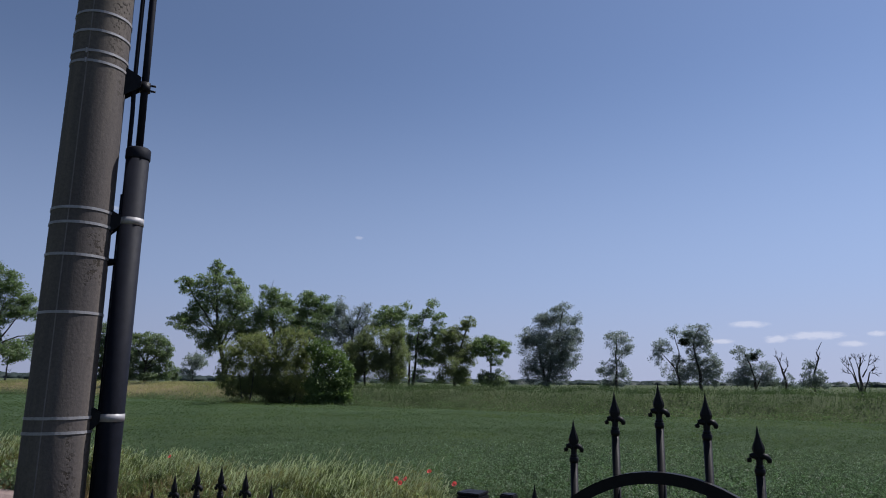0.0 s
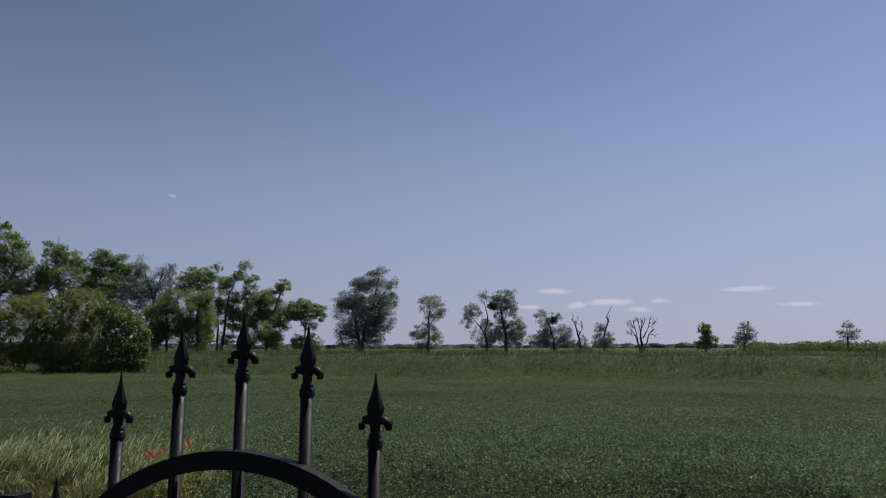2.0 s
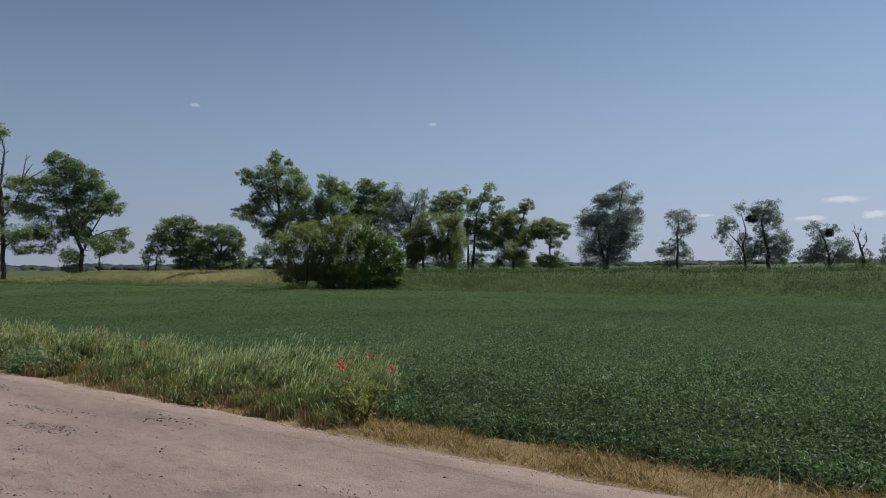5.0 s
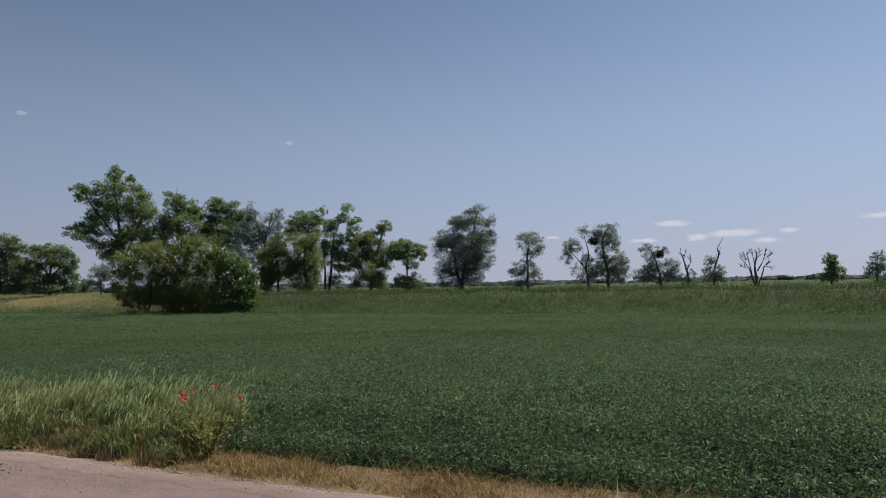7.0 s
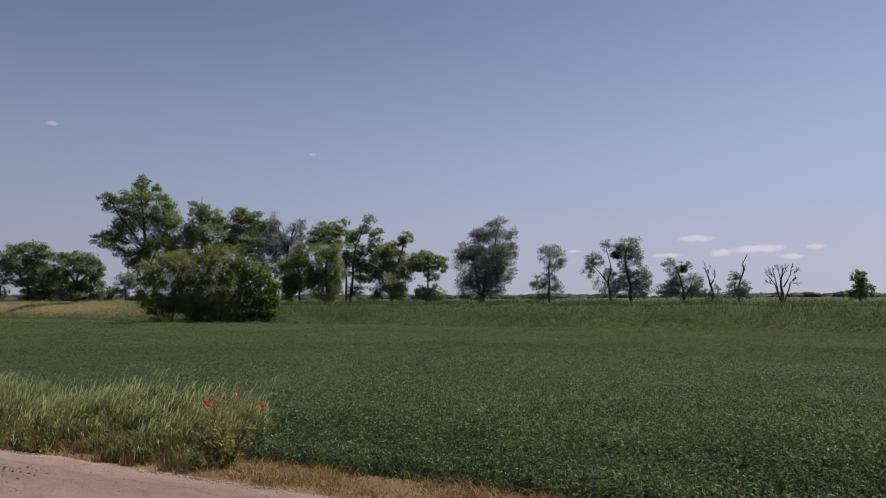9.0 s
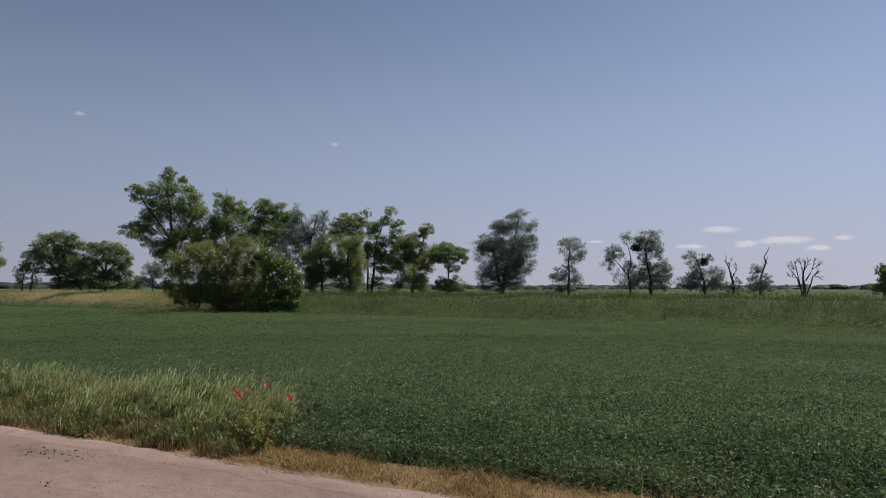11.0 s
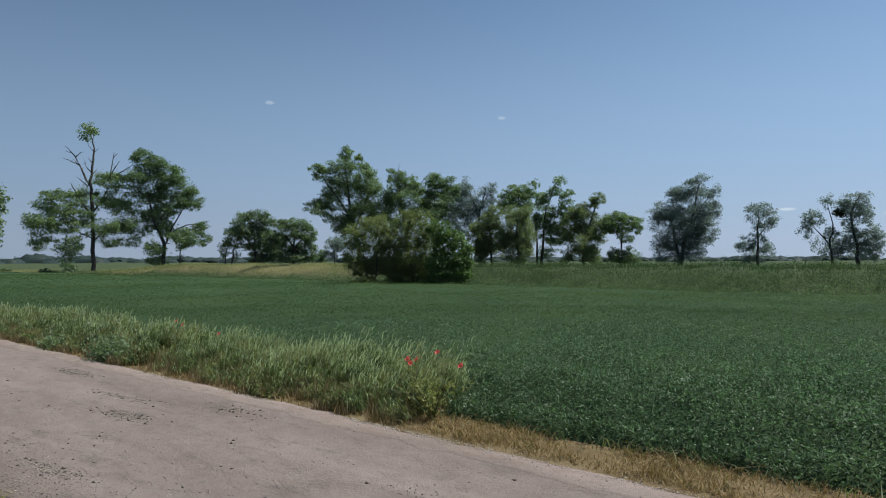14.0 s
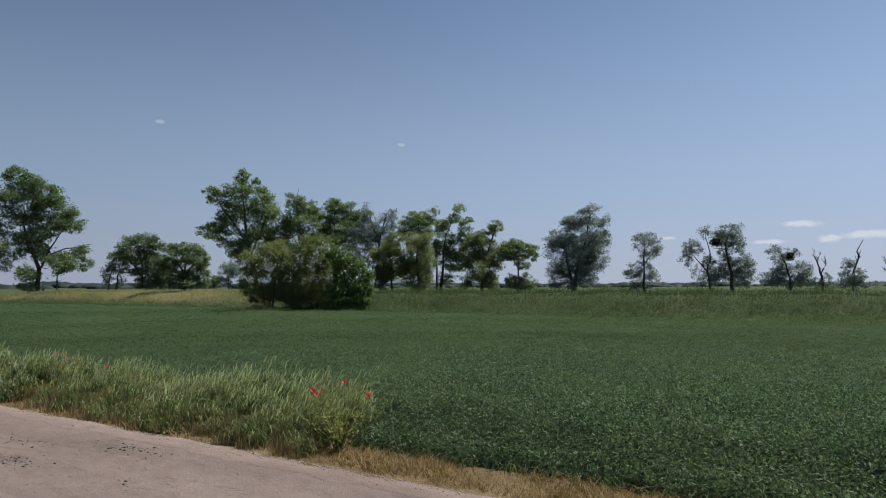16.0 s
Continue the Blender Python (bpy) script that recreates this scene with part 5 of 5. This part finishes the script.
def hedge(x0, x1, y, h):
    pieces = []
    for i in range(46):
        x = rng.uniform(x0, x1)
        p = unit(240) * (rng.random((240, 1)) ** 0.4)
        hh = h * rng.uniform(0.6, 1.15)
        yy = y + rng.normal(0, 1.0)
        c = np.stack([x + p[:, 0] * 1.3, yy + p[:, 1], terrain(x, yy) + hh * 0.45 + p[:, 2] * hh * 0.55], 1)
        pieces.append(leaf_quads(c, 0.24, (0, 0, 0.5)))
    tagged(new("hedge", quad_mesh("hedge", *joined(*pieces), EDGE)), "low green scrub behind the dyke", "hedge", kind="stuff")


far_woods()
hedge(13.5, 32, 75, 0.95)

# ---- fence and gate ----
FENCE_Y = 2.47


def finial_mesh():
    """A cast spear point: faceted blade, two drooping curls, a collar."""
    bm = bmesh.new()
    rows = [(0.0, 0.0098, 0.0098), (0.004, 0.0098, 0.0098), (0.008, 0.0074, 0.0074), (0.020, 0.0080, 0.0070), (0.028, 0.0092, 0.007), (0.036, 0.0125, 0.0078), (0.043, 0.0138, 0.008), (0.050, 0.0120, 0.007), (0.062, 0.0072, 0.005), (0.077, 0.0032, 0.0025), (0.094, 0.0005, 0.0005)]
    rings = []
    for z, a, b in rows:
        rings.append([bm.verts.new((a * math.cos(k * math.pi / 4), b * math.sin(k * math.pi / 4), z)) for k in range(8)])
    for lo, hi in zip(rings, rings[1:]):
        for k in range(8):
            bm.faces.new((lo[k], lo[(k + 1) % 8], hi[(k + 1) % 8], hi[k]))
    bm.faces.new(rings[-1])
    bm.faces.new(rings[0][::-1])
    for side in (-1, 1):
        pts = [(side * 0.003, 0, 0.024), (side * 0.0095, 0, 0.0275), (side * 0.0162, 0, 0.0255), (side * 0.0208, 0, 0.019), (side * 0.0212, 0, 0.0125)]
        tube_bm(pts, [0.0078, 0.0074, 0.0068, 0.0062, 0.0046], 8, bm)
    me = bpy.data.meshes.new("finial")
    bm.to_mesh(me)
    bm.free()
    me.materials.append(IRON)
    return me


FINIAL = finial_mesh()


def bar(parent, x, tip, foot=0.12, y=0.0):
    """A round upright with a collar below its spear point."""
    top = tip - 0.092
    bm = tube_bm([(x, y, foot), (x, y, top - 0.012)], [0.0098, 0.0098], 12)
    tube_bm([(x, y, top - 0.014), (x, y, top - 0.010), (x, y, top - 0.002), (x, y, top)], [0.0105, 0.0118, 0.0118, 0.0095], 12, bm)
    b = part("bar", bm, IRON, parent)
    part("finial", FINIAL, IRON, b, "cast spear-shaped point", pose(x, y, top))


def arch_bm(cx, cz, r, a0, a1, high=0.034, deep=0.022, steps=40):
    """A flat bar bent to an arc in the plane of the fence."""
    bm = bmesh.new()
    rings = []
    for i in range(steps + 1):
        a = radians(a0 + (a1 - a0) * i / steps)
        ring = []
        for dr, dy in ((-1, -1), (1, -1), (1, 1), (-1, 1)):
            rr = r + dr * high / 2
            ring.append(bm.verts.new((cx + rr * math.cos(a), dy * deep / 2, cz + rr * math.sin(a))))
        rings.append(ring)
    for lo, hi in zip(rings, rings[1:]):
        for k in range(4):
            bm.faces.new((lo[k], lo[(k + 1) % 4], hi[(k + 1) % 4], hi[k]))
    bm.faces.new(rings[0])
    bm.faces.new(rings[-1][::-1])
    bmesh.ops.recalc_face_normals(bm, faces=bm.faces[:])
    return bm


def square_post(x, width, top, label, name="fence_post"):
    p = new(name)
    p.location = (x, FENCE_Y, 0)
    tagged(p, label, "post", "square posts of the fence")
    h = width / 2
    part("shaft", box_bm(-h, h, -h, h, -0.05, top - 0.006, 0.004), IRON, p)
    part("cap", box_bm(-h - 0.0004, h + 0.0004, -h - 0.0004, h + 0.0004, top - 0.006, top, 0.002), IRON, p, "flat black cap")


def stile(parent, x, width, top):
    h = width / 2
    part("stile", box_bm(x - h, x + h, -h, h, 0.08, top, 0.003), IRON, parent)


# walking gate with a full arch
gate = new("metal_gate")
gate.location = (0, FENCE_Y, 0)
tagged(gate, "closed black iron gate with arched top and spear points", "gate")
stile(gate, 0.169, 0.038, 1.459)
stile(gate, 0.952, 0.044, 1.452)
for i, tip in enumerate((1.485, 1.654, 1.726, 1.748, 1.726, 1.655, 1.485)):
    bar(gate, 0.237 + 0.1085 * i, tip, y=0.012)
part("arch", arch_bm(0.563, 1.187, 0.342, 0, 180, 0.027), IRON, gate, "flat bar bent to a half circle", pose(0, -0.008, 0))
for z in (0.16, 0.62, 1.05):
    part("rail", box_bm(0.195, 0.93, -0.012, 0.012, z, z + 0.03, 0.002), IRON, gate)
square_post(0.064, 0.067, 1.456, "thick black square gate post with flat cap", "gate_post")
square_post(1.012, 0.052, 1.442, "black square gate post with flat cap", "gate_post")


def panel(cx, label, left, right):
    """A fixed fence panel whose points rise to a low arch."""
    p = new("iron_fence")
    p.location = (cx, FENCE_Y - 0.008, 0)
    tagged(p, label, "fence", "panels of the iron fence")
    for k in range(-7, 8):
        x = k * 0.111
        if left - cx < x < right - cx:
            bar(p, x, 1.461 - 0.0112 * k * k + 0.00002 * k ** 4 if abs(k) < 5 else 1.179, y=0.012)
    part("arch", arch_bm(0, 0.809, 0.465, 28, 152, 0.030), IRON, p, "flat bar bent to a low arc", pose(0, -0.008, 0))
    for z in (0.16, 0.62, 1.0):
        part("rail", box_bm(left - cx + 0.04, right - cx - 0.04, -0.012, 0.012, z, z + 0.03, 0.002), IRON, p)


panel(-0.878, "black iron fence panel with spear points in an arc", -1.86, 0.03)
panel(-2.80, "black iron fence panel behind the concrete pole", -3.75, -1.86)
square_post(-1.86, 0.06, 1.215, "slim black square fence post")

# ---- utility pole with cable pipe ----
POLE = Vector((-2.225, 2.747, 0))
pole = new("utility_pole")
pole.location = POLE
tagged(pole, "grey round concrete utility pole with steel bands and cables", "utility pole")
shaft = tube_bm([(0, 0, -0.1), (0, 0, 1.5), (0, 0, 3.0), (0, 0, 5.0), (0, 0, 7.5), (0, 0, 9.0)], [0.151, 0.1425, 0.134, 0.1225, 0.108, 0.1015], 40)
part("shaft", shaft, CONCRETE, pole, "weathered concrete shaft with small pits")


def seam(turn):
    """The raised mould line down the side of the shaft."""
    c, s = math.cos(radians(turn)), math.sin(radians(turn))
    bm = bmesh.new()
    rings = []
    for z, r in ((0.0, 0.1505), (1.5, 0.1425), (3.0, 0.134), (5.0, 0.1225), (7.5, 0.108), (8.9, 0.102)):  # follows the taper
        rings.append([bm.verts.new((c * (r + d) - s * t, s * (r + d) + c * t, z)) for d, t in ((-0.004, -0.0035), (0.0008, -0.0025), (0.0008, 0.0025), (-0.004, 0.0035))])
    for lo, hi in zip(rings, rings[1:]):
        for k in range(4):
            bm.faces.new((lo[k], lo[(k + 1) % 4], hi[(k + 1) % 4], hi[k]))
    bm.faces.new(rings[0][::-1])
    bm.faces.new(rings[-1])
    bmesh.ops.recalc_face_normals(bm, faces=bm.faces[:])
    part("seam", bm, STREAK, pole, "thin pale mould seam")


seam(-58.7)


def band(z, tilt=0.0):
    r = 0.151 - 0.0057 * z + 0.0015
    bm = bmesh.new()
    rings = []
    for k in range(40):
        a = 2 * math.pi * k / 40
        c, s = math.cos(a), math.sin(a)
        dz = tilt * c
        rings.append([bm.verts.new((c * rr, s * rr, z + dz + h)) for rr, h in ((r, -0.0065), (r + 0.002, -0.0065), (r + 0.002, 0.0065), (r, 0.0065))])
    for k in range(40):
        a, b = rings[k], rings[(k + 1) % 40]
        for j in range(4):
            bm.faces.new((a[j], b[j], b[(j + 1) % 4], a[(j + 1) % 4]))
    part("band", bm, STEEL, pole, "thin steel band")


for z, tilt in ((1.495, 0.004), (1.56, 0.003), (2.03, 0.004), (2.30, 0.0), (2.45, 0.003), (2.52, 0.004), (3.26, -0.003), (3.31, 0.002), (3.42, 0.0), (3.52, 0.003), (4.3, 0.0)):
    band(z + 0.02 * max(0, z - 1.5), tilt)
for z in (3.295, 3.346):
    part("buckle", box_bm(0.0593, 0.0673, -0.1222, -0.1142, z - 0.013, z + 0.013, 0.001), STEEL, pole, "small steel band buckle")
AWAY = Vector((0.669, 0.743, 0)).normalized()
SIDE = Vector((-AWAY.y, AWAY.x, 0))


def along(d, s, z):
    """A point d metres from the pole's axis towards the pipe, s beside it."""
    return AWAY * d + SIDE * s + Vector((0, 0, z))


# thick pipe and the cables that climb the pole
wide_pipe = tube_bm([along(0.224, 0, 0.0), along(0.224, 0, 2.86)], [0.056, 0.056], 24)
tube_bm([along(0.224, 0, 2.84), along(0.224, 0, 2.85), along(0.224, 0, 2.895), along(0.224, 0, 2.905)], [0.057, 0.0605, 0.0605, 0.050], 24, wide_pipe)
pipe = part("cable_pipe", wide_pipe, PLASTIC, pole, "thick black plastic protection pipe")
part("thin_pipe", tube_bm([along(0.224, 0.012, 2.89), along(0.219, 0.012, 3.6), along(0.202, 0.012, 8.4)], [0.0185, 0.0185, 0.0185], 16), PLASTIC, pole, "thin black cable rising from the pipe")
part("side_pipe", tube_bm([along(0.178, 0.02, 0.0), along(0.178, 0.02, 2.66)], [0.020, 0.020], 14), PLASTIC, pole, "thin pipe strapped beside the thick one")
part("cable", tube_bm([along(0.178, 0.02, 2.64), along(0.174, 0.02, 3.1), along(0.170, 0.01, 3.25), along(0.166, 0.01, 8.4)], [0.011, 0.011, 0.011, 0.011], 10), PLASTIC, pole, "black cable beside the pipe")
def plate(s, z, outline):
    """One stand-off plate between shaft and pipe."""
    bm = bmesh.new()
    vs = [bm.verts.new(along(d, s + t, z + h)) for t in (0, 0.005) for d, h in outline]
    for q in ((0, 1, 2, 3), (7, 6, 5, 4), (0, 4, 5, 1), (1, 5, 6, 2), (2, 6, 7, 3), (3, 7, 4, 0)):
        bm.faces.new([vs[i] for i in q])
    part("bracket_plate", bm, IRON, pole, "black triangular stand-off plate")


for z in (1.56, 2.515):
    cuff = tube_bm([along(0.224, 0, z - 0.018), along(0.224, 0, z + 0.018)], [0.0585, 0.0585], 24)
    part("clamp", cuff, STEEL, pole, "bright steel pipe clamp")
    for s in (-0.035, 0.030):
        plate(s, z, ((0.122, -0.075), (0.122, 0.055), (0.182, 0.022), (0.182, -0.020)))
small = tube_bm([along(0.122, 0, 2.305), along(0.17, 0, 2.31), along(0.185, 0, 2.31)], [0.022, 0.016, 0.026], 12)
part("bracket", small, IRON, pole, "small round stand-off")
for s in (-0.03, 0.03):
    plate(s, 3.255, ((0.115, -0.09), (0.115, 0.08), (0.205, 0.03), (0.205, -0.025)))
part("clamp_jaw", tube_bm([along(0.222, 0.012, 3.22), along(0.222, 0.012, 3.27)], [0.028, 0.028], 14), IRON, pole)
for z in (3.23, 3.26):
    part("bolt", tube_bm([along(0.25, 0.012, z), along(0.275, 0.012, z)], [0.006, 0.006], 8), IRON, pole, "clamp bolt")

# ---- poppies and flowering weeds ----


def petal_mesh():
    bm = bmesh.new()
    for k in range(4):
        a0 = k * math.pi / 2
        grid = []
        for i in range(4):
            r = 0.006 + 0.034 * i / 3
            row = []
            for j in range(5):
                a = a0 + (j / 4 - 0.5) * 1.9
                row.append(bm.verts.new((r * math.cos(a), r * math.sin(a), 0.028 * (i / 3) ** 1.6 + 0.004 * math.sin(j * 2.4 + k) + 0.002 * (k % 2))))
            grid.append(row)
        for i in range(3):
            for j in range(4):
                bm.faces.new((grid[i][j], grid[i][j + 1], grid[i + 1][j + 1], grid[i + 1][j])).smooth = True
    me = bpy.data.meshes.new("petals")
    bm.to_mesh(me)
    bm.free()
    me.materials.append(RED)
    return me


PETALS = petal_mesh()


def poppy(x, y, z, tilt, turn, size):
    p = new("poppy")
    ground_z = float(terrain(x, y))
    p.location = (x, y, ground_z)
    tagged(p, "open red field poppy on a thin hairy stem", "poppy", "poppies in the roadside grass")
    h = z - ground_z
    part("stem", tube_bm([(-0.05, 0, -0.02), (-0.01, 0.01, h * 0.5), (0, 0, h)], [0.003, 0.0025, 0.002], 6), BLADE, p)
    head = pose(0, 0, h, tilt, 0, turn) @ Matrix.Scale(size, 4)
    part("petals", PETALS, RED, p, "red papery petals", head)
    part("centre", tube_bm([(0, 0, 0), (0, 0, 0.008), (0, 0, 0.014)], [0.004, 0.007, 0.003], 8), DARK_STONE, p, "dark seed capsule", head)


for spec in ((-3.67, 8.0, 0.585, 55, 10, 0.8), (-3.55, 8.02, 0.590, 50, -30, 0.75), (-3.60, 7.96, 0.555, 62, 40, 0.7), (-3.22, 8.0, 0.70, 40, 20, 0.7), (-2.88, 8.0, 0.585, 50, 0, 0.8), (-9.68, 8.36, 0.66, 45, 30, 0.75), (-9.2, 8.22, 0.63, 50, -10, 0.7), (-7.44, 7.85, 0.63, 50, 0, 0.65), (-17.6, 7.75, 0.56, 45, 0, 1.2), (-17.2, 7.7, 0.53, 50, 0, 1.1), (-18.3, 7.8, 0.5, 45, 20, 1.1)):
    poppy(*spec)


def weed(x, y, h, n, size, spreadout, label, flowers=YELLOW, green=BLADE):
    """A bushy roadside weed with flower clusters on branching stems."""
    w = new("flowering_weed")
    z0 = float(terrain(x, y))
    w.location = (x, y, z0)
    tagged(w, label, "weed", "flowering weeds by the road")
    stems, leaves, tops = [], [], []
    for _ in range(n):
        d = rng.normal(0, spreadout, 2)
        top = Vector((d[0], d[1], h * rng.uniform(0.75, 1.05)))
        stems.append(tube([(0, 0, -0.02), (d[0] * 0.35, d[1] * 0.35, top.z * 0.5), top], [0.004, 0.003, 0.0015], 5))
        q = np.array(top) * rng.uniform(0.15, 0.95, (14, 1)) + rng.normal(0, 0.02, (14, 3))
        leaves.append(leaf_quads(q, 0.045, (0, 0, 0.5), slim=0.4))
        tops.append(leaf_quads(np.array(top) + rng.normal(0, size, (16, 3)), size * 0.8, (0, 0, 1.0), slim=0.9))
    tagged(part("stalk", smooth(quad_mesh("stalk", *joined(*stems), BLADE)), BLADE, w), kind="stuff")
    tagged(part("foliage", quad_mesh("foliage", *joined(*leaves), green), green, w, "narrow leaves"), kind="stuff")
    tagged(part("blossom", quad_mesh("blossom", *joined(*tops), flowers), flowers, w, "small yellow tips"), kind="stuff")


weed(-2.36, 3.41, 0.50, 9, 0.022, 0.06, "pale yellow flowering weed at the near road edge")
weed(-1.95, 3.45, 0.35, 5, 0.015, 0.05, "low yellow weed in the near verge")
weed(-0.55, 2.66, 1.22, 4, 0.014, 0.04, "tall thin yellow weed growing beside the fence")
weed(-0.02, 2.75, 1.02, 3, 0.012, 0.05, "thin yellow weed beside the gate post")
weed(-3.05, 7.72, 0.44, 26, 0.02, 0.18, "yellowing bushy weed at the end of the tall grass", YELLOWISH, YELLOWISH)
weed(-3.3, 7.9, 0.52, 16, 0.014, 0.16, "yellow-green weed beside the poppies", YELLOWISH, BLADE)


def leafy_weed(x, y, h, wide, n, label, green=BROAD):
    """A dark broad-leaved weed that bulges out of the grass."""
    w = new("broadleaf_weed")
    w.location = (x, y, float(terrain(x, y)))
    tagged(w, label, "weed", "broad-leaved weeds by the road")
    p = rng.normal(0, 1, (n, 3)) * [wide * 0.5, wide * 0.22, h * 0.3] + [0, 0, h * 0.42]
    p[:, 2] = np.maximum(p[:, 2], 0.02)
    stems = [tube([(0, 0, -0.03), tuple(q * [0.5, 0.5, 0.6]), tuple(q)], [0.008, 0.005, 0.002], 5) for q in p[:14]]
    tagged(part("stalk", smooth(quad_mesh("stalk", *joined(*stems), BARK)), BARK, w), kind="stuff")
    tagged(part("foliage", quad_mesh("foliage", *leaf_quads(p, 0.06, (0, 0, 0.4), slim=0.5), green), green, w, "dusty green leaves"), kind="stuff")


leafy_weed(-10.05, 7.40, 0.42, 0.6, 1500, "dark broad-leaved weed bulging from grass over the sand")
leafy_weed(-12.6, 7.4, 0.28, 0.5, 700, "low dark green weed at the grass foot")
leafy_weed(-5.6, 7.38, 0.12, 0.4, 300, "low green weed creeping onto the sand road", BLADE)

# ---- clouds ----


def cloud_material(dense):
    m = bpy.data.materials.new("thin_cloud")
    m.use_nodes = True
    nt = m.node_tree
    nt.nodes.remove(nt.nodes["Principled BSDF"])
    coord = nt.nodes.new("ShaderNodeTexCoord")
    mp = nt.nodes.new("ShaderNodeMapping")
    mp.inputs["Location"].default_value = (-1, -1, 0)
    mp.inputs["Scale"].default_value = (2, 2, 0)
    nt.links.new(coord.outputs["Generated"], mp.inputs[0])
    g = nt.nodes.new("ShaderNodeTexGradient")
    g.gradient_type = "SPHERICAL"
    nt.links.new(mp.outputs[0], g.inputs[0])
    fluff = grain(nt, 0.022, 7, 0.65, (1, 1, 2.2))
    ragged = nt.nodes.new("ShaderNodeMath")
    ragged.operation = "MULTIPLY_ADD"
    nt.links.new(fluff, ragged.inputs[0])
    ragged.inputs[1].default_value = 1.3
    ragged.inputs[2].default_value = -0.72
    alpha = nt.nodes.new("ShaderNodeMath")
    alpha.operation = "ADD"
    nt.links.new(g.outputs["Fac"], alpha.inputs[0])
    nt.links.new(ragged.outputs[0], alpha.inputs[1])
    rim = ramp(nt, g.outputs["Fac"], [(0.0, (0, 0, 0)), (0.3, (1, 1, 1))])
    soft = blend(nt, 1.0, ramp(nt, alpha.outputs[0], [(0.05, (0, 0, 0)), (0.6, (dense,) * 3)]), rim, "MULTIPLY")
    # the sunlit white of the cloud is put in as emission
    glow = node(nt, "ShaderNodeEmission", Color=(1.0, 0.985, 0.97, 1), Strength=0.7)
    clear = nt.nodes.new("ShaderNodeBsdfTransparent")
    mix = nt.nodes.new("ShaderNodeMixShader")
    nt.links.new(soft, mix.inputs[0])
    nt.links.new(clear.outputs[0], mix.inputs[1])
    nt.links.new(glow.outputs[0], mix.inputs[2])
    nt.links.new(mix.outputs[0], nt.nodes["Material Output"].inputs[0])
    return m


CLOUD, WISP = cloud_material(0.42), cloud_material(0.22)


def cloud(dx, dy, dz, wide, high):
    """A small far cloud, 3.6 km off in the given direction."""
    d = Vector((dx, dy, dz)).normalized() * 3600
    bm = bmesh.new()
    bmesh.ops.create_grid(bm, x_segments=2, y_segments=2, size=1.0)
    me = bpy.data.meshes.new("cloud")
    bm.to_mesh(me)
    bm.free()
    me.materials.append(WISP if dz > 0.1 else CLOUD)
    ob = new("cloud", me)
    ob.matrix_world = look(d, (0, 0, 0)) @ Matrix.Diagonal((wide / 2, high / 2, 1, 1))
    tagged(ob, "small thin white cloud low over the horizon", "cloud", "small clouds", "structure")


for spec in ((-0.081, 0.994, 0.080, 230, 46), (-0.050, 0.997, 0.060, 130, 50), (-0.004, 0.998, 0.064, 360, 52), (0.065, 0.996, 0.065, 110, 34), (0.036, 0.998, 0.053, 150, 36), (-0.244, 0.967, 0.066, 130, 22), (-0.574, 0.793, 0.204, 60, 26), (-0.800, 0.558, 0.220, 60, 26), (0.178, 0.981, 0.078, 330, 40), (0.235, 0.970, 0.056, 230, 30), (-0.12, 0.99, 0.058, 200, 30)):
    cloud(*spec)
